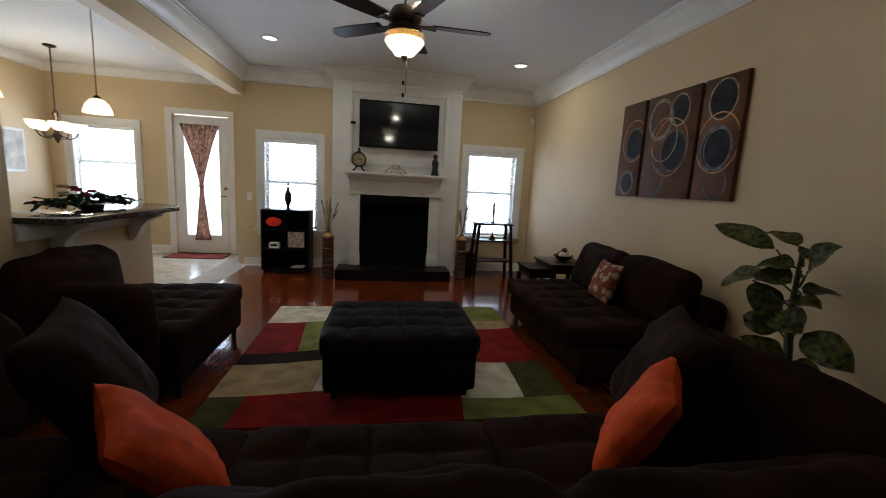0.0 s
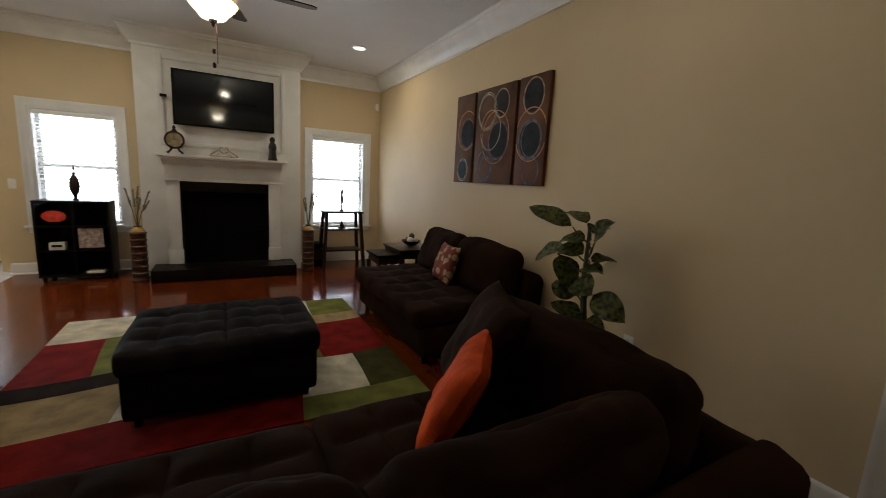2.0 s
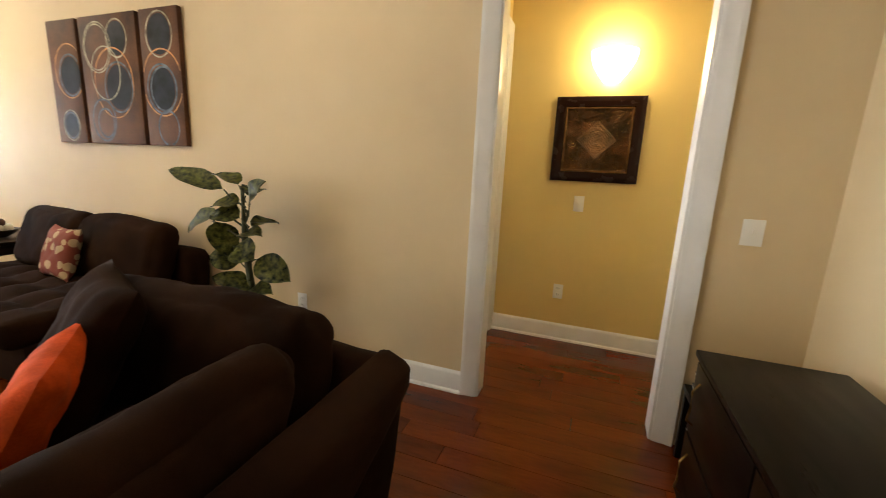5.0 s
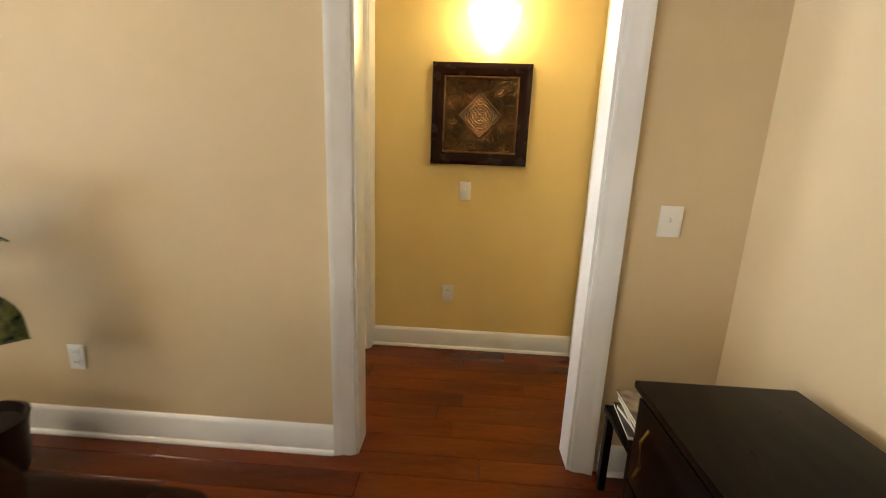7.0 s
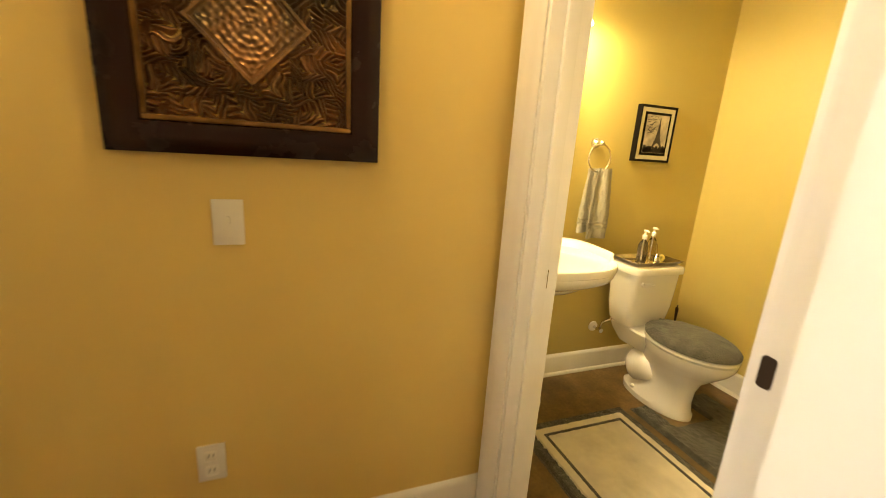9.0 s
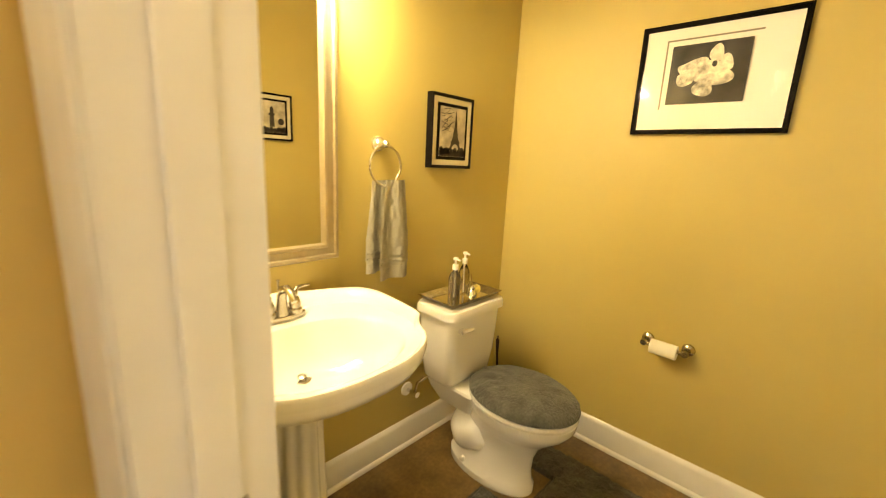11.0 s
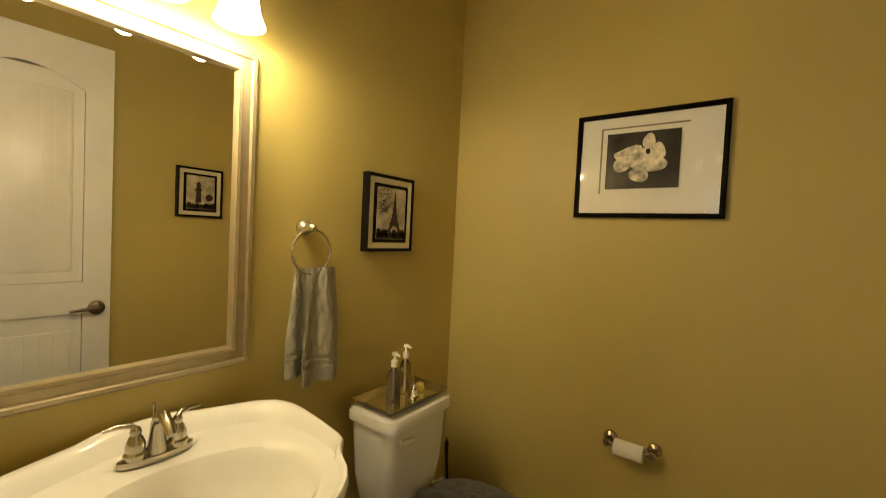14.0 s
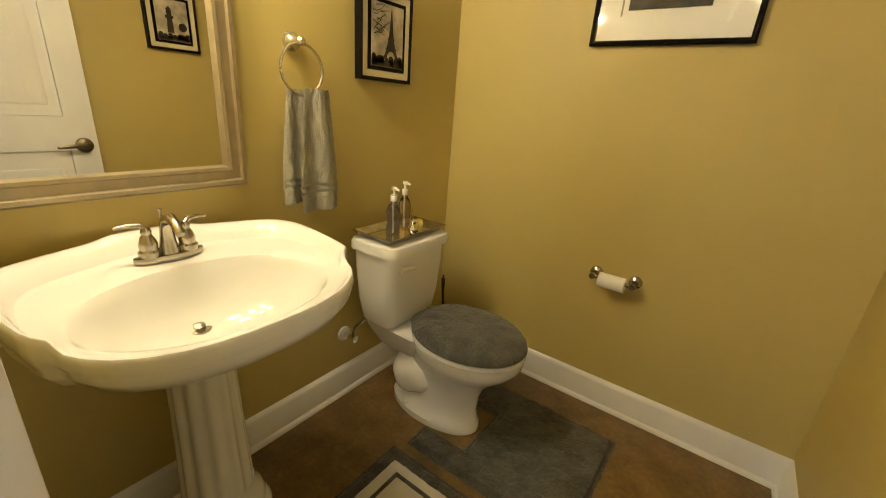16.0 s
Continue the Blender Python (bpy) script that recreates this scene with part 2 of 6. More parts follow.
def sweep(profile, path, bm=None, flip=False):
    """A moulding: profile (out, up) carried along a path of (x, y, z) with mitred corners; out lies to the left of the way."""
    tmp = bmesh.new()
    pts = [Vector(p) for p in path]
    rings = []
    for i, p in enumerate(pts):
        d0 = (pts[i] - pts[i - 1]).normalized() if i else (pts[1] - pts[0]).normalized()
        d1 = (pts[i + 1] - pts[i]).normalized() if i < len(pts) - 1 else d0
        n0, n1 = Vector((-d0.y, d0.x, 0)), Vector((-d1.y, d1.x, 0))
        k = (n0 + n1) / max(0.2, 1 + n0.dot(n1))
        rings.append([tmp.verts.new(p + k * o * (-1 if flip else 1) + Vector((0, 0, u))) for o, u in profile])
    for a, b in zip(rings, rings[1:]):
        for k in range(len(profile)):
            j = (k + 1) % len(profile)
            tmp.faces.new((a[k], a[j], b[j], b[k]))
    tmp.faces.new(rings[0])
    tmp.faces.new(rings[-1][::-1])
    return merge(bm or bmesh.new(), tmp)


def soft(sx, sy, sz, r=0.06, puff=0.03, n=14, tufts=None, m=None, bm=None, wrinkle=0.006, seed=0.0):
    """A stuffed block round the origin, bulging faces, rounded edges; tufts = (across x, across y, depth) on the top."""
    h = Vector((sx / 2, sy / 2, sz / 2))
    r = min(r, *(0.98 * c for c in h))
    tmp = bmesh.new()

    def place(p):
        q = Vector((p[0] * h.x, p[1] * h.y, p[2] * h.z))
        inner = Vector([max(-(h[i] - r), min(h[i] - r, q[i])) for i in range(3)])
        d = q - inner
        out = inner + (d.normalized() * r if d.length > 1e-6 else d)
        u = [1 - p[i] * p[i] for i in range(3)]
        out += Vector((p[0] * u[1] * u[2], p[1] * u[0] * u[2], p[2] * u[0] * u[1])) * puff
        if tufts and p[2] > 0.99:
            nx, ny, deep = tufts
            a = abs(math.sin(math.pi * (p[0] + 1) / 2 * nx)) * abs(math.sin(math.pi * (p[1] + 1) / 2 * ny))
            edge = min(1, 5 * min(1 - abs(p[0]), 1 - abs(p[1])))
            out.z -= deep * (1 - a ** 0.42) * edge
        if wrinkle:
            out += noise.noise_vector(out * 7 + Vector((seed, seed * 2, 0))) * wrinkle + noise.noise_vector(out * 2.2 + Vector((seed * 3, 0, seed))) * wrinkle * 1.6
            fold = 1 - abs(noise.noise(Vector((out.x * 6 + seed, out.y * 6, out.z * 6)) + noise.noise_vector(out * 3) * 0.8))
            out -= Vector(p).normalized() * max(0, fold - 0.8) * 5 * wrinkle * 0.35
        return out

    nx = [max(6, int(n * s / max(sx, sy, sz) + 0.5)) for s in (sx, sy, sz)]
    for ax in range(3):
        a, b = (ax + 1) % 3, (ax + 2) % 3
        for sgn in (-1, 1):
            grid = []
            for i in range(nx[a] + 1):
                row = []
                for j in range(nx[b] + 1):
                    p = [0, 0, 0]
                    p[ax], p[a], p[b] = sgn, math.sin((2 * i / nx[a] - 1) * math.pi / 2 * 0.7) / math.sin(math.pi / 2 * 0.7), math.sin((2 * j / nx[b] - 1) * math.pi / 2 * 0.7) / math.sin(math.pi / 2 * 0.7)
                    row.append(tmp.verts.new(place(p)))
                grid.append(row)
            for i in range(nx[a]):
                for j in range(nx[b]):
                    f = (grid[i][j], grid[i + 1][j], grid[i + 1][j + 1], grid[i][j + 1])
                    tmp.faces.new(f if sgn > 0 else f[::-1])
    bmesh.ops.remove_doubles(tmp, verts=tmp.verts, dist=0.0008)
    return merge(bm or bmesh.new(), tmp, m)


def pillow(s, thick, m=None, n=26, seed=1.0):
    """A square scatter cushion in the xz plane with pinched corners and creases."""
    tmp = bmesh.new()
    for side in (-1, 1):
        grid = []
        for i in range(n + 1):
            row = []
            for j in range(n + 1):
                u, v = 2 * i / n - 1, 2 * j / n - 1
                t = (max(0, 1 - u ** 4) * max(0, 1 - v ** 4)) ** 0.55
                w = 1 - 0.09 * (1 - abs(u) ** 2) * abs(v) ** 3
                w2 = 1 - 0.09 * (1 - abs(v) ** 2) * abs(u) ** 3
                c = noise.noise(Vector((u * 2.5 + seed, v * 2.5, side))) * 0.012 * t + noise.noise(Vector((u * 6 + seed, v * 1.5, side))) * 0.005 * t
                row.append(tmp.verts.new((u * s / 2 * w2, side * (thick / 2 * t + c), v * s / 2 * w)))
            grid.append(row)
        for i in range(n):
            for j in range(n):
                f = (grid[i][j], grid[i + 1][j], grid[i + 1][j + 1], grid[i][j + 1])
                tmp.faces.new(f if side > 0 else f[::-1])
    bmesh.ops.remove_doubles(tmp, verts=tmp.verts, dist=0.0005)
    return merge(bmesh.new(), tmp, m)

# ---- the setting ----
H = 2.93          # ceiling
DOOR_H = 2.27     # openings


def wall(name, ax, p0, p1, a0, a1, z0, z1, holes, mat, label):
    """A wall across axis ax from p0 to p1, running a0..a1, with openings (a, a, z, z)."""
    bm = bmesh.new()

    def piece(a, b, c, d):
        if b - a > 1e-4 and d - c > 1e-4:
            box(*((p0, p1, a, b) if ax == "x" else (a, b, p0, p1)), c, d, bm=bm)
    at = a0
    for h0, h1, hz0, hz1 in sorted(holes):
        piece(at, h0, z0, z1)
        piece(h0, h1, z0, hz0)
        piece(h0, h1, hz1, z1)
        at = h1
    piece(at, a1, z0, z1)
    return solid(name, bm, mat, label, "wall", "structure", smooth=False)


W1, W2 = (-1.47, -0.65, 0.58, 1.97), (1.66, 2.52, 0.58, 1.97)
DW, PD = (-4.6, -3.66, 0.80, 2.08), (-3.11, -2.25, 0.0, 2.31)
HALL = (-0.99, -0.05, 0.0, 2.42)
wall("wall_north", "y", 6.09, 6.24, -1.74, 2.88, 0, H, [W1, W2], PAINT, "tan painted wall with two windows beside the fireplace")
wall("wall_east", "x", 2.76, 2.88, -1.64, 6.09, 0, H, [HALL], PAINT, "tan painted wall with cased opening to the hall")
wall("wall_south", "y", -1.64, -1.52, -1.84, 2.76, 0, H, [], PAINT, "plain tan painted wall behind the console")
wall("wall_west", "x", -1.86, -1.72, -1.52, 2.15, 0, H, [], PAINT, "tan painted wall ending at the breakfast bar")
wall("wall_dining_return", "x", -1.88, -1.74, 6.24, 7.0, 0, H, [], PAINT, "short tan wall beside the patio door")
wall("wall_dining_north", "y", 7.0, 7.15, -5.05, -1.74, 0, H, [DW, PD], PAINT, "yellow-tan dining wall with window and patio door")
wall("wall_kitchen_west", "x", -5.05, -4.9, 0.6, 7.0, 0, H, [], PAINT, "tan kitchen side wall")
wall("wall_kitchen_south", "y", 0.48, 0.6, -5.05, -1.86, 0, H, [], PAINT, "plain kitchen end wall")
wall("wall_hall_east", "x", 3.84, 3.96, -1.26, 0.13, 0, H, [], PAINTH, "yellow-tan hall wall with a framed relief and sconce")
NH = 0.13          # hall face of the bath wall
LDOOR, PDOOR = (3.0, 3.76, 0, DOOR_H), (3.05, 3.72, 0, DOOR_H)
wall("wall_hall_north", "y", NH, NH + 0.12, 2.88, 5.3, 0, H, [LDOOR], PAINTH, "tan hall wall with open doorway to the bath")
wall("wall_powder_north", "y", -1.38, -1.26, 2.88, 4.68, 0, H, [PDOOR], PAINTP, "gold-tan wall with the powder room doorway")
wall("wall_powder_east", "x", 4.56, 4.68, -3.24, -1.38, 0, H, [], PAINTP, "gold-tan painted wall above pedestal sink and toilet")
wall("wall_powder_south", "y", -3.24, -3.05, 2.84, 4.56, 0, H, [], PAINTP, "gold-tan painted wall with flower print")
wall("wall_powder_west", "x", 2.84, 2.96, -3.05, -1.38, 0, H, [], PAINTP, "gold-tan painted wall behind the open door")
BW = (3.5, 4.95, 1.05, 2.4)
wall("wall_bath_north", "y", 3.10, 3.22, 2.88, 5.3, 0, H, [BW], PAINT, "bath wall with a bright window")
wall("wall_bath_east", "x", 5.18, 5.30, NH + 0.12, 3.10, 0, H, [], PAINT, "plain bath side wall")

solid("ceiling", box(-5.05, 5.3, -3.24, 7.15, H, H + 0.1), CEIL, "flat white painted ceiling", "ceiling", "structure", smooth=False)
solid("beam", box(-1.88, -1.72, 2.15, 6.09, 2.53, H - 0.002), PAINT, "dropped tan beam between living and dining room", "beam", "structure", smooth=False)
solid("floor", box(-5.05, 5.3, -3.24, 7.15, -0.2, -0.012), GAP, "subfloor under boards and tiles", "floor", "structure", smooth=False)
bm = bmesh.new()
for v in ((-300, -300), (300, -300), (300, 300), (-300, 300)):
    bm.verts.new((*v, -0.22))
bm.faces.new(bm.verts)
solid("ground", bm, material("lawn_ground", (0.08, 0.10, 0.04), 0.9, var=0.3, scale=0.6), "grassy ground round the house", "ground", "structure")

# crown moulding
CROWN = [(0.0, 0.0), (0.018, 0.0), (0.018, 0.03), (0.03, 0.045), (0.05, 0.06), (0.075, 0.09), (0.095, 0.125), (0.105, 0.14), (0.125, 0.155),
         (0.125, 0.175), (0.14, 0.185), (0.14, 0.208), (0.0, 0.208)]
zc = H - 0.208
BR0, BR1, BRY = -0.40, 1.44, 5.62
crown = sweep(CROWN, [(2.76, -1.52, zc), (2.76, 6.09, zc), (BR1, 6.09, zc), (BR1, BRY, zc), (BR0, BRY, zc), (BR0, 6.09, zc), (-1.72, 6.09, zc), (-1.72, -1.52, zc),
                      (2.76, -1.52, zc)])
solid("trim_crown_living", crown, WHITE, "deep white crown moulding round the living room", "crown moulding", "structure")
small = [(o * 0.62, u * 0.62) for o, u in CROWN]
zs = H - 0.208 * 0.62
solid("trim_crown_dining", sweep(small, [(-1.88, 2.15, zs), (-1.88, 7.0, zs), (-4.9, 7.0, zs), (-4.9, 0.6, zs)]), WHITE, "white crown moulding in the dining area",
      "crown moulding", "structure")

# baseboards
BASE = [(0.0, 0.0), (0.029, 0.0), (0.028, 0.008), (0.023, 0.016), (0.016, 0.019), (0.016, 0.098), (0.013, 0.108), (0.013, 0.115), (0.008, 0.126), (0.0, 0.135)]


def baseboard(path, label):
    solid("baseboard", sweep(BASE, path), WHITE, label, "baseboard", "structure")


LB = "white moulded baseboard along a tan wall"
baseboard([(2.76, 0.038, 0), (2.76, 6.09, 0), (BR1, 6.09, 0)], LB)
baseboard([(BR0, 6.09, 0), (-1.74, 6.09, 0), (-1.74, 6.24, 0)], LB)
baseboard([(-1.2, -1.52, 0), (2.76, -1.52, 0), (2.76, -1.10, 0)], LB)
baseboard([(3.84, -1.26, 0), (3.84, NH, 0)], "white moulded baseboard on the hall wall")
baseboard([(4.56, -3.05, 0), (4.56, -1.38, 0)], "white moulded baseboard behind the pedestal sink")
baseboard([(2.96, -1.45, 0), (2.96, -3.05, 0), (4.56, -3.05, 0)], "white moulded baseboard under the flower print")
baseboard([(-2.13, 7.0, 0), (-1.88, 7.0, 0)][::-1], LB)
baseboard([(-3.22, 7.0, 0), (-4.9, 7.0, 0), (-4.9, 3.0, 0)], LB)

# door and opening casings: a profile carried up, over and down
CAS = [(0.0, 0.0), (0.010, 0.0), (0.012, 0.012), (0.016, 0.02), (0.016, 0.055), (0.02, 0.066), (0.024, 0.078), (0.024, 0.092), (0.0, 0.092)]


def casing(name, a0, a1, z0, z1, m, label, full=False, prof=CAS):
    """Moulding round an opening a0..a1 in the local xz plane, proud towards -y; full adds the lower side."""
    bm = bmesh.new()
    corners = [(a0, z0, -1, 0 if not full else -1), (a0, z1, -1, 1), (a1, z1, 1, 1), (a1, z0, 1, 0 if not full else -1)]
    if full:
        corners.append(corners[0])
    rings = []
    for x, z, dx, dz in corners:
        rings.append([bm.verts.new((x + dx * w, -t, z + dz * w)) for t, w in prof])
    for a, b in zip(rings, rings[1:]):
        for k in range(len(prof)):
            j = (k + 1) % len(prof)
            bm.faces.new((a[k], a[j], b[j], b[k]))
    if not full:
        bm.faces.new(rings[0])
        bm.faces.new(rings[-1])
    bmesh.ops.transform(bm, matrix=m, verts=bm.verts)
    return solid(name, bm, WHITE, label, "door trim", "structure")


def jamb(name, x0, x1, y0, y1, z1, label, stop=True):
    """Lining of an opening x0..x1 through a wall y0..y1."""
    bm = box(x0 - 0.001, x0 + 0.018, y0, y1, 0, z1, 0.002)
    box(x1 - 0.018, x1 + 0.001, y0, y1, 0, z1, 0.002, bm)
    box(x0 + 0.018, x1 - 0.018, y0, y1, z1 - 0.018, z1, 0.002, bm)
    if stop:
        ym = (y0 + y1) / 2
        box(x0 + 0.018, x0 + 0.03, ym - 0.02, ym + 0.02, 0, z1 - 0.018, 0.002, bm)
        box(x1 - 0.03, x1 - 0.018, ym - 0.02, ym + 0.02, 0, z1 - 0.018, 0.002, bm)
    return solid(name, bm, WHITE, label, "door trim", "structure")


# hall opening (in the east wall: local x runs along -y)
ob = jamb("trim_hall_jamb", 0.05, 0.99, 2.756, 2.884, 2.42, "white painted jamb of the hall opening", stop=False)
ob.matrix_world = Matrix(((0, 1, 0, 0), (-1, 0, 0, 0), (0, 0, 1, 0), (0, 0, 0, 1)))
TURN = Matrix(((0, 1, 0, 2.76), (-1, 0, 0, 0), (0, 0, 1, 0), (0, 0, 0, 1)))
casing("trim_hall_casing", 0.055, 0.985, 0, 2.415, TURN, "white moulded casing round the hall opening")
casing("trim_hall_casing", -0.985, -0.055, 0, 2.415, Matrix(((0, -1, 0, 2.88), (1, 0, 0, 0), (0, 0, 1, 0), (0, 0, 0, 1))), "white moulded casing on the hall side")
jamb("trim_powder_jamb", 3.05, 3.72, -1.384, -1.256, DOOR_H, "white painted door jamb of the powder room")
casing("trim_powder_casing", 3.055, 3.715, 0, DOOR_H - 0.005, pose(0, -1.26, 0, 0, 0, 180) @ Matrix.Diagonal((-1, 1, 1, 1)), "white moulded door casing on the hall side")
jamb("trim_bath_jamb", 3.0, 3.76, NH - 0.004, NH + 0.124, DOOR_H, "white painted door jamb of the bath")
casing("trim_bath_casing", 3.005, 3.755, 0, DOOR_H - 0.005, pose(0, NH, 0), "white moulded door casing of the bath")


# ---- windows ----
def window(name, hole, y, label, bars=1, slats=True):
    """Sash window in a wall whose room face is at y; frame, two sashes, panes, sill and raised blind."""
    a0, a1, z0, z1 = hole
    w = tagged(new(name), label, "window", kind="structure")
    w.location = ((a0 + a1) / 2, y, z0)
    hw, hh = (a1 - a0) / 2, z1 - z0
    prof = [(0.0, 0.0), (0.014, 0.0), (0.016, 0.02), (0.016, 0.05), (0.024, 0.062), (0.024, 0.085), (0.0, 0.085)]
    bm = bmesh.new()
    rings = []
    for x, z, dx, dz in ((-hw, 0, -1, 0), (-hw, hh, -1, 1), (hw, hh, 1, 1), (hw, 0, 1, 0)):
        rings.append([bm.verts.new((x + dx * q, -t, z + dz * q)) for t, q in prof])
    for a, b in zip(rings, rings[1:]):
        for k in range(len(prof)):
            j = (k + 1) % len(prof)
            bm.faces.new((a[k], a[j], b[j], b[k]))
    bm.faces.new(rings[0]), bm.faces.new(rings[-1])
    part("window_casing", bm, WHITE, w)
    bm = box(-hw - 0.12, hw + 0.12, -0.06, 0.10, -0.022, 0.004, 0.006)
    box(-hw - 0.085, hw + 0.085, -0.02, -0.001, -0.085, -0.022, 0.004, bm)
    part("window_sill", bm, WHITE, w)
    bm = bmesh.new()
    for x in (-hw, hw - 0.03):
        box(x, x + 0.03, 0.0, 0.15, 0.004, hh, 0.002, bm)
    box(-hw + 0.03, hw - 0.03, 0.0, 0.15, hh - 0.03, hh, 0.002, bm)
    part("window_frame", bm, WHITE, w)
    mid = hh * 0.52
    for zz0, zz1, yy in ((0.006, mid + 0.02, 0.085), (mid - 0.02, hh - 0.03, 0.115)):
        bm = bmesh.new()
        for x in (-hw + 0.03, hw - 0.07):
            box(x, x + 0.04, yy, yy + 0.028, zz0, zz1, 0.003, bm)
        for z in (zz0, zz1 - 0.04):
            box(-hw + 0.07, hw - 0.07, yy + 0.001, yy + 0.027, z, z + 0.04, 0.003, bm)
        part("sash", bm, WHITE, w)
        p = part("pane", box(-hw + 0.068, hw - 0.068, yy + 0.012, yy + 0.016, zz0 + 0.038, zz1 - 0.038), GLASS, w)
        p.visible_shadow = False
    part("head_rail", box(-hw + 0.034, hw - 0.034, 0.012, 0.062, hh - 0.085, hh - 0.034, 0.004), SLAT, w)
    if slats:
        me = finish("slat", box(-hw + 0.036, hw - 0.036, -0.021, 0.021, -0.0011, 0.0011), SLAT)
        count = int((hh - 0.10) / 0.042)
        for i in range(count):
            s = new("slat", me)
            s.parent = w
            s.matrix_local = pose(0, 0.04, 0.02 + i * 0.042, -14, 0, 0)
        bm = bmesh.new()
        for x in (-hw * 0.6, hw * 0.6):
            tube([(x, 0.017, 0.01), (x, 0.017, hh - 0.08)], 0.0012, 5, bm)
        part("ladder_cord", bm, SLAT, w)
    return w


window("window_1", W1, 6.09, "white sash window with open white blind, daylight behind")
window("window_2", W2, 6.09, "white sash window with open white blind, daylight behind")
window("window_3", DW, 7.0, "white dining sash window with open white blind")
window("window_4", BW, 3.10, "bright white bath window")

# patio door: glazed leaf, casing, curtain tied in the middle
casing("trim_patio_casing", -3.11, -2.25, 0, 2.31, pose(0, 7.0, 0), "white moulded casing round the patio door")
door = tagged(thing("door_1", "white glazed patio door, closed, with brass lever", "door", -2.68, 7.03, 0), kind="structure")
bm = bmesh.new()
for x0, x1, z0, z1 in ((-0.43, -0.29, 0.01, 2.3), (0.29, 0.43, 0.01, 2.3), (-0.29, 0.29, 0.01, 0.3), (-0.29, 0.29, 2.13, 2.3)):
    box(x0, x1, 0, 0.045, z0, z1, 0.003, bm)
part("door_leaf", bm, WHITE, door)
bm = bmesh.new()
for x0, x1, z0, z1 in ((-0.29, -0.265, 0.3, 2.13), (0.265, 0.29, 0.3, 2.13), (-0.265, 0.265, 0.3, 0.325), (-0.265, 0.265, 2.105, 2.13)):
    box(x0, x1, -0.012, 0.055, z0, z1, 0.004, bm)
part("glazing_bead", bm, WHITE, door)
part("pane", box(-0.266, 0.266, 0.02, 0.026, 0.32, 2.11), GLASS, door).visible_shadow = False
part("door_handle", tube([(0.36, -0.001, 1.0), (0.36, -0.05, 1.0), (0.27, -0.055, 1.0)], 0.010, 8), GOLD, door, "brass lever handle")
part("deadbolt", lathe([(0.028, 0), (0.028, 0.02), (0.02, 0.026)], 16, pose(0.36, 0, 1.13, 90, 0, 0)), GOLD, door, "brass deadbolt")
part("threshold", box(-0.43, 0.43, -0.05, 0.10, -0.008, 0.009, 0.003), BRONZE, door)

# ---- floors in pieces ----
random.seed(4)
fl = [o for o in bpy.data.objects if o.name == "floor"][0]


def lay_boards():
    near, far = [], bmesh.new()
    width = 0.125
    meshes = {}
    for row in range(int(5.56 / width) + 1):
        x = -1.72 + row * width
        y = -1.52 - random.random() * 1.2
        while y < 6.09:
            length = random.choice((0.8, 1.0, 1.2, 1.4))
            y0, y1 = max(y, -1.52), min(y + length, 6.09)
            y += length
            if x >= 2.75:
                y0, y1 = max(y0, -1.32), min(y1, NH + 0.05)
            if y1 - y0 < 0.06 or x + width > 3.95:
                continue
            if len(near) < 290 and -1.6 < y0 < 1.6 and x > 0.3:
                near.append((x, y0, y1))
            else:
                box(x + 0.0006, x + width - 0.0006, y0 + 0.0006, y1 - 0.0006, -0.012, 0.0, bm=far)
    rest = part("boards", far, WOODF, fl, smooth=False)
    rest["kind"] = "stuff"
    for x, y0, y1 in near:
        key = round(y1 - y0, 2)
        if key not in meshes:
            meshes[key] = finish("board", box(-width / 2 + 0.0006, width / 2 - 0.0006, -key / 2, key / 2 - 0.0012, -0.012, 0.0, 0.0012, seg=1), WOODF, False)
        b = new("board", meshes[key])
        b.parent = fl
        b.location = (x + width / 2, (y0 + y1) / 2, 0)


def lay_tiles(x0, x1, y0, y1, s, mat):
    me = finish("tile", box(-s / 2 + 0.002, s / 2 - 0.002, -s / 2 + 0.002, s / 2 - 0.002, -0.012, -0.001, 0.0015, seg=1), mat, False)
    for i in range(int((x1 - x0) / s)):
        for j in range(int((y1 - y0) / s)):
            t = new("tile", me)
            t.parent = fl
            t.location = (x0 + (i + 0.5) * s, y0 + (j + 0.5) * s, 0)
    solid("floor_grout", box(x0, x1, y0, y1, -0.011, -0.0035), GROUT, "grout bed between floor tiles", "floor", "structure", smooth=False)


lay_tiles(-4.9, -1.72, 3.0, 7.0, 0.40, TILE)
lay_tiles(2.92, 5.2, NH + 0.06, 3.1, 0.33, TILE)
solid("floor_powder", box(2.96, 4.56, -3.05, -1.32, -0.011, -0.001), VINYL, "brown mottled vinyl powder room floor", "floor", "structure", smooth=False)
lay_boards()

# ---- living room ----
# fireplace
fp = thing("fireplace", "white panelled chimney breast with mantel and black firebox", "fireplace", 0, 0, 0)
bm = extrude([(BR0, 0), (0.0, 0), (0.0, 1.2), (1.02, 1.2), (1.02, 0), (BR1, 0), (BR1, H - 0.003), (BR0, H - 0.003)], -6.089, -BRY, m=pose(0, 0, 0, 90, 0, 0))
part("chimney_breast", bm, WHITE, fp, "white painted breast", smooth=False)
bm = extrude([(0.001, BRY + 0.002), (0.02, BRY + 0.002), (0.02, 6.02), (1.0, 6.02), (1.0, BRY + 0.002), (1.019, BRY + 0.002), (1.019, 6.088), (0.001, 6.088)], 0, 1.19)
part("firebox", bm, BLACK, fp, "black firebox interior", smooth=False)
part("firebox_head", box(0.021, 0.999, BRY + 0.002, 6.019, 1.08, 1.198), BLACK, fp, smooth=False)
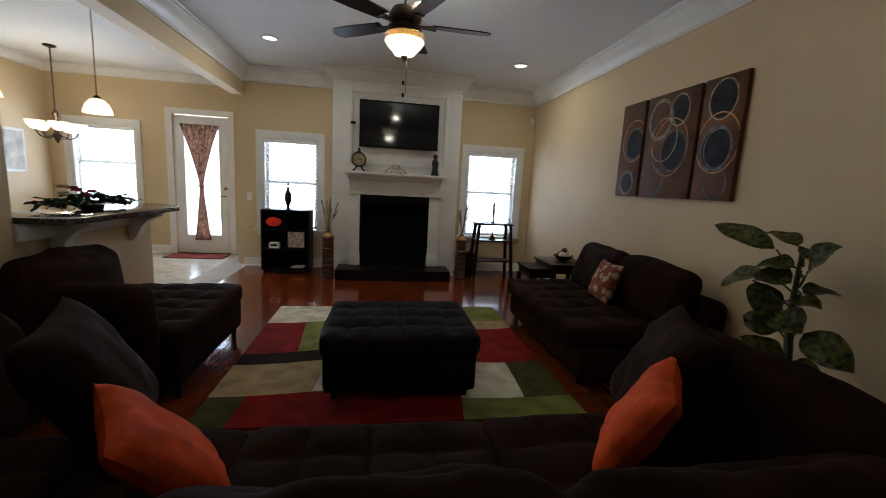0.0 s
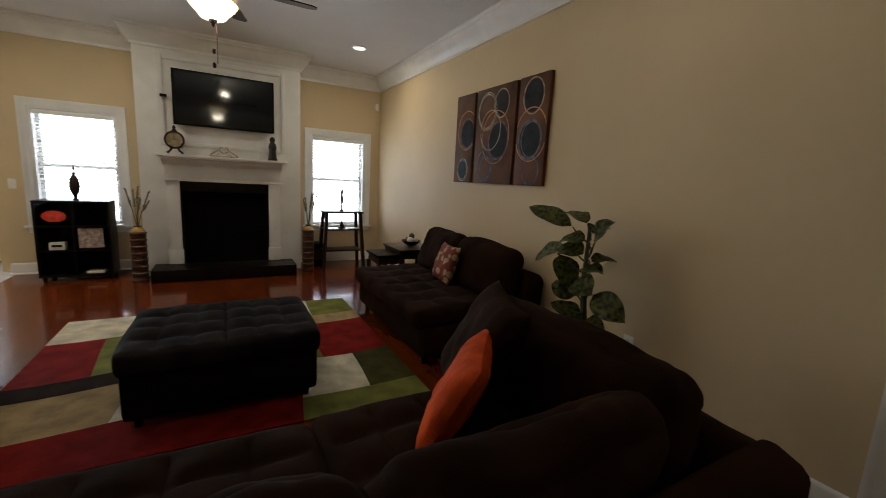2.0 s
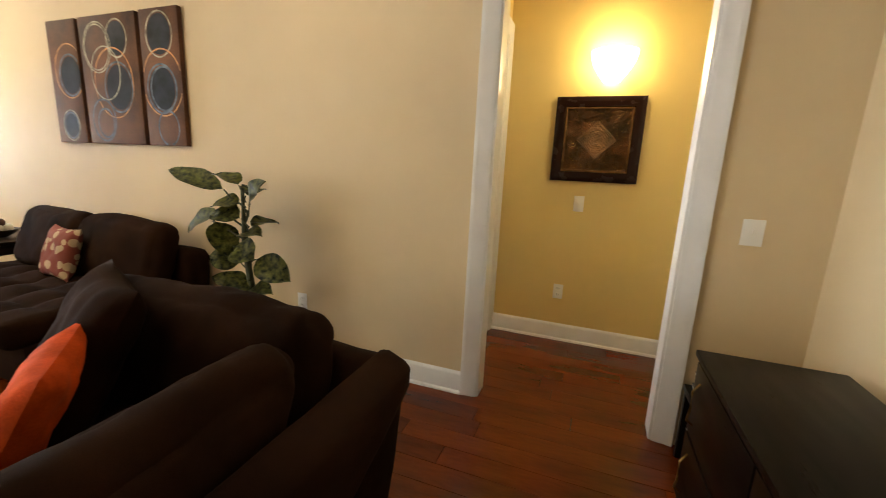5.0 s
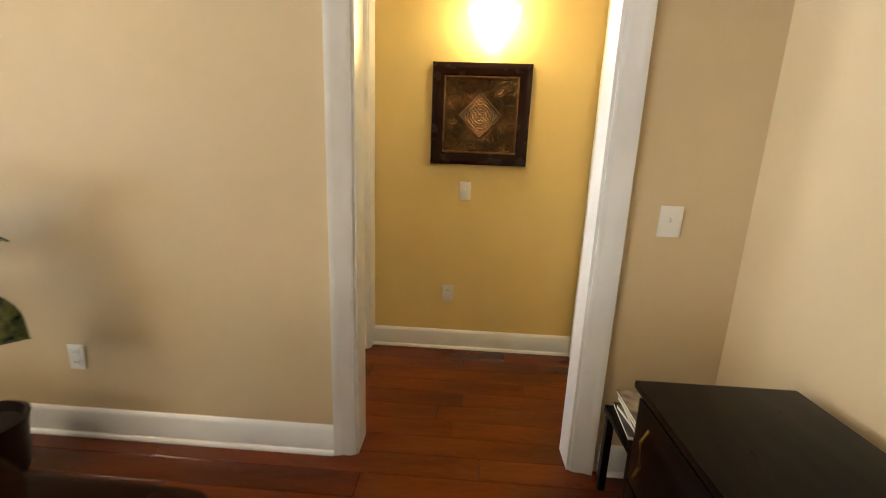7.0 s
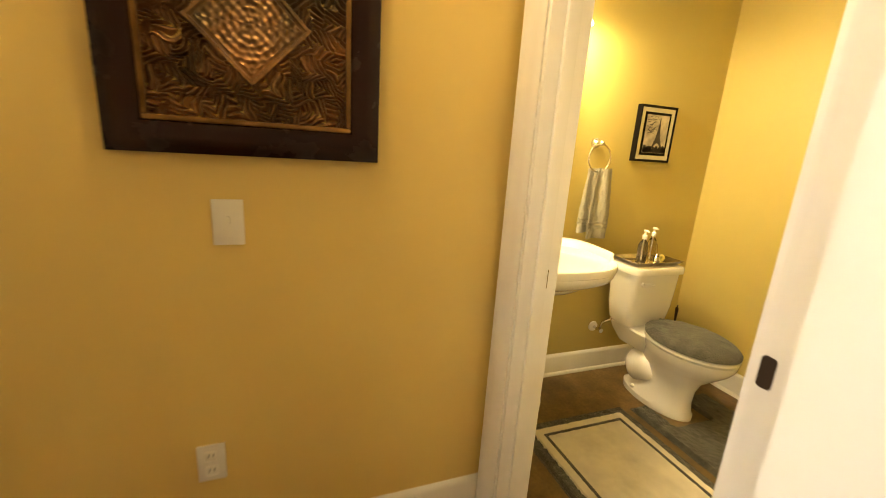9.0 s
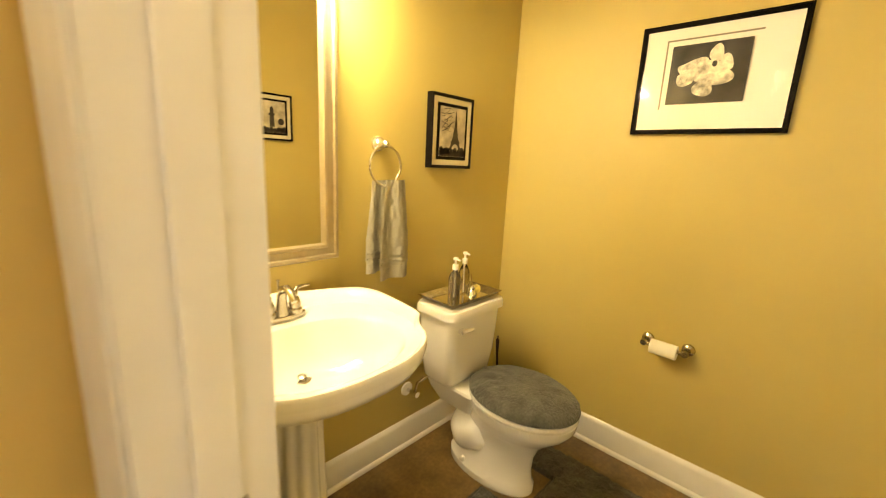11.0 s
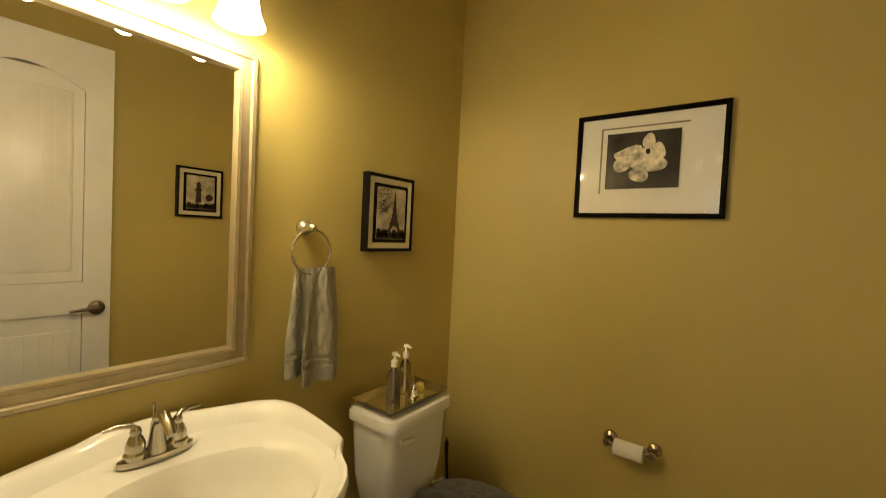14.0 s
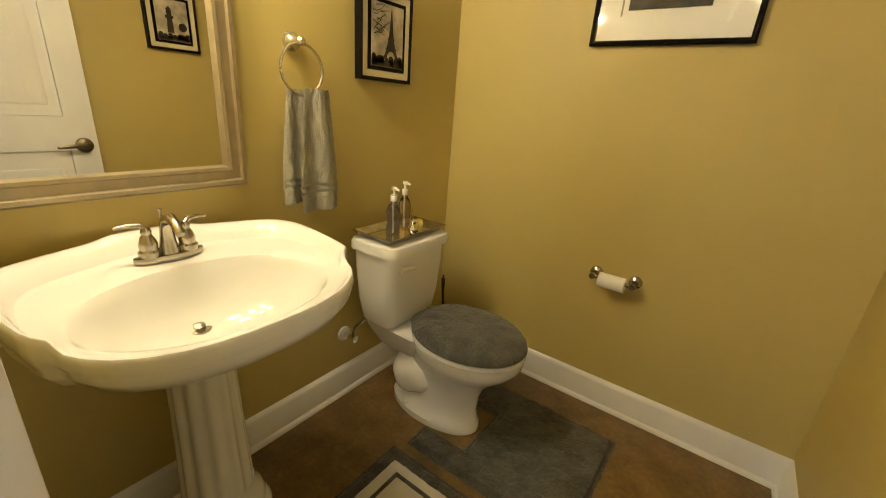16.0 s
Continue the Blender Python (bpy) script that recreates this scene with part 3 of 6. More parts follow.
SLATE = material("dark_slate", (0.007, 0.0045, 0.0035), 0.4, spec=0.2, var=0.3, scale=9)
part("hearth", box(-0.3, 1.32, 5.2, BRY - 0.001, 0, 0.15, 0.008), SLATE, fp, "dark raised slate hearth")
part("surround", box(0.004, 1.016, BRY - 0.018, BRY - 0.001, 1.07, 1.2, 0.003), SLATE, fp, "dark slate strip above firebox")
for x0, x1 in ((-0.14, 0.0), (1.02, 1.16)):
    bm = box(x0, x1, BRY - 0.035, BRY - 0.001, 0.15, 1.20, 0.004)
    box(x0 - 0.012, x1 + 0.012, BRY - 0.05, BRY - 0.0012, 0.15, 0.33, 0.006, bm)
    part("pilaster", bm, WHITE, fp)
bm = box(-0.15, 1.17, BRY - 0.05, BRY - 0.001, 1.20, 1.42, 0.004)
box(-0.17, 1.19, BRY - 0.066, BRY - 0.0012, 1.195, 1.225, 0.006, bm)
part("frieze", bm, WHITE, fp)
bm = sweep([(0, 0), (0.03, 0), (0.045, 0.025), (0.08, 0.04), (0.09, 0.06), (0.12, 0.075), (0.12, 0.09), (0, 0.09)],
           [(1.18, BRY - 0.05, 1.395), (-0.16, BRY - 0.05, 1.395)])
box(-0.22, 1.24, BRY - 0.20, BRY - 0.001, 1.485, 1.515, 0.006, bm)
part("mantel_shelf", bm, WHITE, fp)
bm = bmesh.new()
for x0, x1, z0, z1 in ((-0.17, -0.12, 1.62, 2.66), (1.19, 1.24, 1.62, 2.66), (-0.12, 1.19, 2.61, 2.66), (-0.12, 1.19, 1.62, 1.67)):
    box(x0, x1, BRY - 0.022, BRY - 0.001, z0, z1, 0.008, bm)
part("panel_moulding", bm, WHITE, fp)

tv = thing("television", "large black flat television above the mantel", "television", 0.535, BRY - 0.03, 2.19)
part("screen", box(-0.54, 0.54, -0.051, -0.048, -0.30, 0.30), SCREEN, tv, "glossy black screen")
bm = box(-0.56, 0.56, -0.047, -0.008, -0.32, 0.32, 0.006)
for x0, x1, z0, z1 in ((-0.56, 0.56, 0.302, 0.32), (-0.56, 0.56, -0.32, -0.302), (-0.56, -0.542, -0.302, 0.302), (0.542, 0.56, -0.302, 0.302)):
    box(x0, x1, -0.055, -0.046, z0, z1, 0.002, bm)
part("bezel", bm, BLACK, tv)
part("wall_bracket", box(-0.2, 0.2, -0.009, 0.008, -0.15, 0.15, 0.003), BLACK, tv)

# rug of coloured fields
rug = thing("area_rug", "patchwork area rug in cream, red, green and brown", "rug", 0, 0, 0)
RC = {"cream": (0.72, 0.66, 0.50), "tan": (0.42, 0.30, 0.15), "red": (0.22, 0.012, 0.008), "green": (0.20, 0.21, 0.05), "olive": (0.07, 0.065, 0.018), "brown": (0.022, 0.011, 0.006)}
RM = {k: material("rug_" + k, c, 0.97, var=0.14, scale=7, bump=0.9, grain=330, gvar=0.3, dist=0.004, spec=0.08) for k, c in RC.items()}
PATCHES = (("cream", -0.72, 0.05, 3.46, 3.95), ("red", -0.72, -0.34, 2.78, 3.46), ("green", -0.34, 0.25, 2.78, 3.46), ("brown", -0.72, 0.3, 2.58, 2.78),
           ("tan", -0.72, -0.12, 2.1, 2.58), ("cream", -0.12, 0.3, 2.1, 2.58), ("olive", -0.72, -0.5, 1.73, 2.1), ("red", -0.5, 0.3, 1.73, 2.1),
           ("brown", 0.05, 0.88, 3.46, 3.95), ("tan", 0.25, 0.88, 2.78, 3.46), ("red", 0.3, 0.86, 1.73, 2.78),
           ("cream", 0.88, 1.22, 3.5, 3.95), ("green", 1.22, 1.61, 3.5, 3.95), ("tan", 0.88, 1.61, 3.28, 3.5), ("brown", 0.88, 1.05, 3.0, 3.28),
           ("green", 0.88, 1.05, 2.55, 3.0), ("red", 1.05, 1.61, 2.55, 3.28), ("cream", 0.86, 1.28, 1.98, 2.55), ("olive", 1.28, 1.61, 1.98, 2.55),
           ("green", 0.86, 1.61, 1.73, 1.98))
for k, x0, x1, y0, y1 in PATCHES:
    n = 6
    out = [(x0 + (x1 - x0) * i / n, y0) for i in range(n + 1)] + [(x1, y0 + (y1 - y0) * i / n) for i in range(1, n + 1)]
    out += [(x1 - (x1 - x0) * i / n, y1) for i in range(1, n + 1)] + [(x0, y1 - (y1 - y0) * i / n) for i in range(1, n)]

    def warp(p):
        fx = math.sin(math.pi * (p[0] + 0.72) / 2.33)
        fy = math.sin(math.pi * (p[1] - 1.73) / 2.22)
        return (p[0] + 0.06 * fx * math.sin(3.1 * p[1]), p[1] + 0.07 * fy * math.sin(3.4 * p[0] + 0.6))
    part("rug_field", extrude([warp(p) for p in out], 0.001, 0.014), RM[k], rug, k + " pile field", smooth=False)


def leg_block(parent, pts, h=0.07):
    me = finish("leg", lathe([(0.018, 0), (0.026, h)], 12), BLACKW)
    for x, y in pts:
        o = new("leg", me)
        o.parent = parent
        o.location = (x, y, 0)


# ottoman
ott = thing("ottoman", "large square charcoal tufted ottoman on the rug", "ottoman", 0.455, 2.34, 0.014)
part("base", soft(0.97, 0.76, 0.30, 0.03, 0.004, 16, m=pose(0, 0, 0.20), wrinkle=0.002), CHAR, ott)
part("cushion", soft(1.0, 0.79, 0.15, 0.045, 0.02, 60, (6, 4, 0.034), pose(0, 0, 0.36), wrinkle=0.004), CHAR, ott, "tufted top")
leg_block(ott, [(sx * 0.42, sy * 0.32) for sx in (-1, 1) for sy in (-1, 1)], 0.06)


def sofa_piece(name, label, x, y, rz=0):
    return thing(name, label, "sofa", x, y, 0, rz)


# loveseat along the east wall
lv = sofa_piece("loveseat", "dark brown tufted microfibre loveseat along the wall", 2.18, 2.83)
part("base", soft(1.0, 1.56, 0.24, 0.03, 0.0, 18, m=pose(0.02, 0, 0.19), wrinkle=0.003), BROWN, lv)
part("seat", soft(0.92, 1.52, 0.17, 0.055, 0.02, 64, (4, 6, 0.042), pose(-0.08, 0, 0.375), wrinkle=0.006), BROWN, lv, "tufted seat cushion")
part("backrest", soft(0.22, 1.70, 0.58, 0.07, 0.01, 22, m=pose(0.45, -0.02, 0.38, 0, 6, 0), wrinkle=0.006), BROWN, lv)
for k, yy in enumerate((-0.37, 0.37)):
    part("back_cushion", soft(0.22, 0.76, 0.46, 0.085, 0.025, 44, m=pose(0.29, yy, 0.63, 0, 16, 3 - 6 * k), wrinkle=0.014, seed=k + 2.0), BROWN, lv)
leg_block(lv, [(sx * 0.42, sy * 0.68) for sx in (-1, 1) for sy in (-1, 1)], 0.08)

# sectional nearest the hall: a long seat with corner backs
sc = sofa_piece("sectional_sofa", "long dark brown microfibre sectional with loose back cushions", 0.28, 0.62)
part("base", soft(2.82, 0.96, 0.24, 0.03, 0.0, 26, m=pose(0, 0.0, 0.19), wrinkle=0.003), BROWN, sc)
for k, xx in enumerate((-0.88, 0.0, 0.88)):
    part("seat", soft(0.88, 0.80, 0.17, 0.05, 0.02, 52, (4, 4, 0.036), pose(xx, 0.04, 0.375), wrinkle=0.006, seed=k + 5.0), BROWN, sc, "tufted seat cushion")
bm = soft(3.20, 0.17, 0.62, 0.06, 0.008, 40, m=pose(0, -0.53, 0.36, 16, 0, 0), wrinkle=0.005)
for v in bm.verts:
    v.co.x *= 1 + 0.40 * (v.co.z - 0.64)
part("backrest", bm, BROWN, sc, "flared back")
for sx in (-1, 1):
    part("side_rest", soft(0.18, 1.2, 0.58, 0.05, 0.01, 28, m=pose(sx * 1.49, -0.03, 0.36, 0, sx * 17, 0), wrinkle=0.006), BROWN, sc)
    part("side_cushion", soft(0.24, 1.08, 0.44, 0.085, 0.03, 56, m=pose(sx * 1.36, 0.12, 0.60, 0, sx * 14, 0), wrinkle=0.016, seed=sx + 9.0), BROWN, sc)
for k, xx in enumerate((-0.84, 0.0, 0.84)):
    part("back_cushion", soft(0.84, 0.22, 0.40, 0.10, 0.04, 48, m=pose(xx, -0.36, 0.60, 13, 0, 0), wrinkle=0.016, seed=k + 3.0), BROWN, sc)
leg_block(sc, [(sx * 1.3, sy * 0.38) for sx in (-1, 1) for sy in (-1, 1)], 0.08)
for x, y, lean, rz in ((1.08, 0.75, 27, 51), (-0.16, 0.75, -40, 124)):
    o = solid("throw_pillow", pillow(0.40, 0.12, pose(0, 0, 0.20), seed=x), ORANGE, "plump orange velvet throw pillow on the sectional", "pillow", group="orange pillows")
    o.matrix_world = pose(x, y, 0.47, lean, 0, rz)
for x, y, lean, rz in ((1.30, 0.98, 28, 66), (-0.50, 1.02, -28, 112)):
    o = solid("back_pillow", pillow(0.52, 0.18, pose(0, 0, 0.25), seed=x + 4), BROWN, "dark brown loose back pillow on the sectional", "pillow", group="brown pillows")
    o.matrix_world = pose(x, y, 0.46, lean, 0, rz)

# chaise by the breakfast bar
ch = sofa_piece("chaise", "dark brown tufted chaise with end backrest by the bar", -1.24, 2.58)
part("base", soft(0.78, 1.10, 0.22, 0.03, 0.0, 18, m=pose(0, 0, 0.21), wrinkle=0.003), BROWN, ch)
part("seat", soft(0.80, 1.14, 0.16, 0.05, 0.02, 60, (4, 5, 0.040), pose(0, 0.0, 0.385), wrinkle=0.006), BROWN, ch, "tufted seat cushion")
part("backrest", soft(0.72, 0.20, 0.52, 0.07, 0.02, 20, m=pose(-0.06, -0.62, 0.48, 8, 0, 0), wrinkle=0.008), BROWN, ch)
part("back_cushion", soft(0.24, 0.72, 0.44, 0.10, 0.05, 40, m=pose(-0.26, -0.38, 0.64, 0, -12, 0), wrinkle=0.016), BROWN, ch)
leg_block(ch, [(sx * 0.34, sy * 0.48) for sx in (-1, 1) for sy in (-1, 1)], 0.11)
PA = ((3.35, 0.35), (2.825, 0.62), (2.29, 0.37))

# ---- living room things ----
CANVAS = material("painted_canvas_brown", (0.125, 0.050, 0.020), 0.55, spec=0.12, var=0.45, scale=2.6, bump=0.3, grain=90, colour2=(0.034, 0.021, 0.016), gvar=0.2)
RINGS = {"cream": material("cream_paint_stroke", (0.42, 0.37, 0.26), 0.5, spec=0.15, var=0.25, scale=20), "orange": material("orange_paint_stroke", (0.55, 0.22, 0.05), 0.45, var=0.25, scale=20),
         "blue": material("slate_blue_paint_stroke", (0.12, 0.14, 0.165), 0.5, spec=0.15, var=0.3, scale=20)}
DISC = material("dark_blue_paint", (0.011, 0.013, 0.019), 0.5, spec=0.12, var=0.4, scale=8)


def canvas(yc, w, circles, z0=1.372, h=0.895):
    """A stretched canvas on the east wall; circles are (across, up, radius, colour, filled) from its lower left."""
    p = thing("canvas_painting", "dark brown abstract canvas with cream, orange and blue circles", "painting", 2.759, yc, z0, -90, group="abstract canvases")
    part("canvas", box(-w / 2, w / 2, -0.035, 0, 0, h, 0.003), CANVAS, p)
    lift = 0.0352
    for k, (cx, cz, r, colour, filled) in enumerate(circles):
        if filled:
            pts = [(max(-w / 2, min(w / 2, cx + r * 0.9 * math.cos(a))), max(0, min(h, cz + r * 0.9 * 1.15 * math.sin(a)))) for a in [2 * math.pi * i / 40 for i in range(40)]]
            part("painted_disc", extrude(pts, lift, lift + 0.0004, m=pose(0, 0, 0, 90, 0, 0)), DISC, p, smooth=False)
        bm = bmesh.new()
        wide = 0.009 if colour != "blue" else 0.012
        n = 56
        for i in range(n):
            a0, a1 = 2 * math.pi * i / n, 2 * math.pi * (i + 1) / n
            q = [(cx + rr * math.cos(a), cz + rr * 1.15 * math.sin(a)) for rr, a in ((r - wide / 2, a0), (r + wide / 2, a0), (r + wide / 2, a1), (r - wide / 2, a1))]
            if all(-w / 2 < x < w / 2 and 0 < z < h for x, z in q):
                y0 = -(lift + 0.0008 + 0.0003 * k)
                bm.faces.new([bm.verts.new((x, y0, z)) for x, z in q])
        if bm.faces:
            bmesh.ops.remove_doubles(bm, verts=bm.verts, dist=0.0002)
            part("painted_ring", bm, RINGS[colour], p, colour + " painted ring", smooth=False)
        else:
            bm.free()


canvas(PA[0][0], PA[0][1], [(0.05, 0.53, 0.17, "orange", False), (0.06, 0.50, 0.13, "blue", True), (0.0, 0.13, 0.10, "cream", False), (0.0, 0.13, 0.085, "blue", True)])
canvas(PA[1][0], PA[1][1], [(0.10, 0.73, 0.11, "cream", True), (-0.12, 0.68, 0.15, "cream", False), (0.03, 0.43, 0.21, "orange", False), (0.08, 0.40, 0.15, "blue", True),
                            (-0.05, 0.50, 0.16, "cream", False), (-0.12, 0.17, 0.13, "blue", False), (-0.10, 0.15, 0.09, "blue", False), (-0.12, 0.68, 0.135, "cream", False)])
canvas(PA[2][0], PA[2][1], [(0.0, 0.73, 0.125, "cream", True), (0.0, 0.42, 0.19, "orange", False), (-0.01, 0.38, 0.14, "blue", True), (0.01, 0.38, 0.125, "blue", False), (0.03, 0.12, 0.10, "blue", False)])


def leaf_mesh(length, width, curl):
    bm = bmesh.new()
    n, k = 10, 3
    rows = []
    for i in range(n + 1):
        t = i / n
        w = width * (math.sin(math.pi * t ** 0.8) ** 0.8) * 0.5 + 0.001
        row = []
        for j in range(-k, k + 1):
            s = j / k
            row.append(bm.verts.new((t * length * math.cos(curl * t), s * w, -length * 0.5 * t * math.sin(curl * t) + 0.25 * w * s * s + 0.006 * math.sin(12 * t + 3 * s))))
        rows.append(row)
    for a, b in zip(rows, rows[1:]):
        for j in range(2 * k):
            bm.faces.new((a[j], a[j + 1], b[j + 1], b[j]))
    bmesh.ops.solidify(bm, geom=bm.faces[:], thickness=0.0015)
    return bm


def leaf_between(parent, base, tip, width, curl=0.45, face=(-0.72, -0.40, 0.56)):
    """A leaf from base to tip, its upper side turned towards face."""
    base, tip = Vector(base), Vector(tip)
    along = (tip - base).normalized()
    up = Vector(face)
    up = (up - along * up.dot(along)).normalized()
    side = up.cross(along)
    o = part("leaf", leaf_mesh((tip - base).length * 1.06, width, curl), LEAF, parent)
    m = Matrix((along, side, up)).transposed().to_4x4()
    m.translation = base
    o.matrix_local = m
    stalk = part("stalk", tube([base - along * 0.01, base - along * 0.05 + Vector((0, 0, -0.03)), Vector((0, 0, base.z - 0.10))], [0.004, 0.005, 0.006], 6), STEM, parent)
    return stalk


pl = thing("potted_plant", "tall variegated houseplant in a dark pot behind the sofa", "plant", 2.45, 1.31, 0)
part("pot", lathe([(0.10, 0), (0.13, 0.03), (0.15, 0.22), (0.16, 0.26), (0.145, 0.265), (0.135, 0.22)], 24), DARKW, pl)
part("soil", lathe([(0.13, 0.215), (0.137, 0.222)], 20), GAP, pl)
bm = tube([(0, 0, 0.2), (0.01, -0.01, 0.5), (-0.01, 0.01, 0.8), (0.0, 0.02, 1.14)], [0.024, 0.022, 0.019, 0.010], 8)
tube([(0.02, 0.02, 0.2), (0.03, 0.04, 0.5), (0.02, 0.0, 0.75)], [0.015, 0.012, 0.007], 8, bm)
part("stem", bm, STEM, pl)
random.seed(14)
for base, tip, width, curl in (
        ((-0.03, 0.14, 1.13), (-0.10, 0.50, 1.26), 0.13, 0.3), ((-0.02, 0.03, 1.16), (0.02, 0.25, 1.27), 0.14, 0.5), ((0.0, -0.03, 1.05), (-0.04, -0.13, 1.21), 0.19, 0.5),
        ((-0.03, 0.02, 1.05), (-0.08, 0.22, 1.08), 0.15, 0.6), ((-0.05, 0.16, 1.00), (-0.12, 0.44, 0.89), 0.12, 0.5), ((-0.04, 0.01, 0.97), (-0.10, 0.20, 1.03), 0.16, 0.6),
        ((-0.04, 0.20, 0.93), (-0.10, 0.01, 0.77), 0.17, 0.5), ((-0.02, 0.03, 0.87), (-0.06, -0.15, 0.93), 0.13, 0.5), ((-0.05, 0.04, 0.80), (-0.10, -0.12, 0.77), 0.17, 0.6),
        ((-0.02, -0.08, 0.73), (-0.06, -0.34, 0.67), 0.17, 0.6), ((-0.02, 0.0, 0.54), (-0.10, 0.18, 0.66), 0.17, 0.5), ((-0.02, 0.0, 0.52), (-0.08, -0.21, 0.62), 0.14, 0.6),
        ((0.03, 0.02, 1.10), (0.20, 0.06, 1.18), 0.14, 0.6), ((0.03, 0.0, 0.92), (0.22, -0.05, 0.98), 0.14, 0.6), ((-0.03, 0.04, 0.70), (-0.16, 0.16, 0.78), 0.15, 0.7),
        ((-0.04, -0.02, 0.60), (-0.22, -0.02, 0.56), 0.14, 0.7)):
    leaf_between(pl, base, tip, width, curl, (-0.66 + random.uniform(-0.2, 0.5), -0.35 + random.uniform(-0.5, 0.5), 0.60 + random.uniform(-0.2, 0.5)))

# end tables beyond the loveseat, with a bowl
for x, y, w, d, h, lab in ((2.16, 4.05, 0.36, 0.42, 0.50, "low black wooden side table by the loveseat"), (2.48, 4.08, 0.50, 0.56, 0.56, "dark wooden end table with shelf by the loveseat")):
    et = thing("end_table", lab, "side table", x, y, 0, group="end tables")
    part("tabletop", box(-w / 2, w / 2, -d / 2, d / 2, h - 0.03, h, 0.006), BLACKW if h < 0.52 else DARKW, et)
    part("shelf", box(-w / 2 + 0.03, w / 2 - 0.03, -d / 2 + 0.03, d / 2 - 0.03, 0.16, 0.18, 0.003), DARKW, et)
    part("apron", box(-w / 2 + 0.02, w / 2 - 0.02, -d / 2 + 0.02, d / 2 - 0.02, h - 0.11, h - 0.031, 0.003), DARKW, et)
    me = finish("leg", box(-0.022, 0.022, -0.022, 0.022, 0, h - 0.11, 0.003), DARKW)
    for sx in (-1, 1):
        for sy in (-1, 1):
            o = new("leg", me)
            o.parent = et
            o.location = (sx * (w / 2 - 0.025), sy * (d / 2 - 0.025), 0)
bw = thing("decor_bowl", "dark bowl heaped with pale woven balls on the end table", "bowl", 2.50, 4.10, 0.561)
part("bowl", lathe([(0.04, 0), (0.05, 0.005), (0.09, 0.03), (0.125, 0.065), (0.118, 0.065), (0.085, 0.034), (0.04, 0.012)], 28), BRONZE, bw)
for k, (x, y, z, r, m) in enumerate(((-0.03, -0.03, 0.072, 0.042, CREAM), (0.045, 0.0, 0.072, 0.042, CREAM), (-0.02, 0.045, 0.07, 0.040, BAMBOO), (0.005, 0.0, 0.122, 0.036, BAMBOO))):
    part("ball", soft(2 * r, 2 * r, 2 * r, r, 0, 10, m=pose(x, y, z), wrinkle=0.002), m, bw)

# patterned pillow on the loveseat
PATT = material("rust_and_cream_print", (0.34, 0.06, 0.03), 0.85, var=0.05, bump=0.3, grain=200)
pn = PATT.node_tree
vor = pn.nodes.new("ShaderNodeTexVoronoi")
vor.inputs["Scale"].default_value = 14
cut = pn.nodes.new("ShaderNodeMath")
cut.operation, cut.inputs[1].default_value = "LESS_THAN", 0.40
mx = pn.nodes.new("ShaderNodeMixRGB")
mx.inputs[1].default_value, mx.inputs[2].default_value = (0.17, 0.03, 0.014, 1), (0.38, 0.26, 0.14, 1)
ptc = pn.nodes.new("ShaderNodeTexCoord")
pn.links.new(ptc.outputs["Object"], vor.inputs[0])
pn.links.new(vor.outputs[0], cut.inputs[0])
pn.links.new(cut.outputs[0], mx.inputs[0])
pn.links.new(mx.outputs[0], pn.nodes["Principled BSDF"].inputs["Base Color"])
o = solid("patterned_pillow", pillow(0.36, 0.12, pose(0, 0, 0.18), seed=7), PATT, "rust and cream patterned throw pillow on the loveseat", "pillow")
o.matrix_world = pose(2.20, 2.77, 0.455, 18, 0, 84)

# black cube shelf under the window
cs = thing("cube_shelf", "black wooden cube shelf with papers and ornaments", "shelf", -1.035, 5.74, 0)
w, d, h = 0.66, 0.36, 0.92
for x in (-w / 2, -0.012, w / 2 - 0.024):
    part("upright", box(x, x + 0.024, -d / 2, d / 2, 0.05, h - 0.024, 0.002), BLACKW, cs)
for z in (0.05, 0.34, 0.62, h - 0.024):
    part("shelf", box(-w / 2 - 0.001, w / 2 + 0.001, -d / 2 + 0.001, d / 2, z, z + 0.023, 0.002), BLACKW, cs)
part("back_panel", box(-w / 2 + 0.002, w / 2 - 0.002, d / 2 - 0.008, d / 2 - 0.001, 0.06, h - 0.03), BLACKW, cs)
leg_block(cs, [(sx * 0.29, sy * 0.14) for sx in (-1, 1) for sy in (-1, 1)], 0.05)
solid("red_oval_dish", lathe([(0.02, 0), (0.10, 0.01), (0.105, 0.018), (0.02, 0.014)], 28, pose(-1.19, 5.585, 0.745, 84, 0, 0), sx=1.0, sy=0.62), material("glossy_red_glaze", (0.62, 0.035, 0.01), 0.15, var=0.15, scale=20),
      "glossy red oval dish standing in the shelf", "dish")
solid("notice_card", box(-1.0, -0.775, 5.575, 5.58, 0.385, 0.61), material("printed_paper", (0.50, 0.40, 0.36), 0.8, var=0.25, scale=30), "pinkish printed card leaning in the shelf", "card")
wb = thing("white_box", "small white clock radio in the shelf", "box", -1.19, 5.60, 0.364)
part("body", box(-0.07, 0.07, -0.03, 0.06, 0, 0.085, 0.006), PLATE, wb)
part("display", box(-0.045, 0.045, -0.033, -0.0295, 0.035, 0.06), BLACK, wb)
solid("paper_heap", extrude([(-0.96, 5.60), (-0.80, 5.59), (-0.78, 5.72), (-0.93, 5.74)], 0.0735, 0.10, bevel=0.004), MATW, "loose white papers on the bottom shelf", "papers")
ur = thing("tall_urn", "slim dark brown urn with stem on the shelf", "vase", -1.03, 5.74, 0.9205)
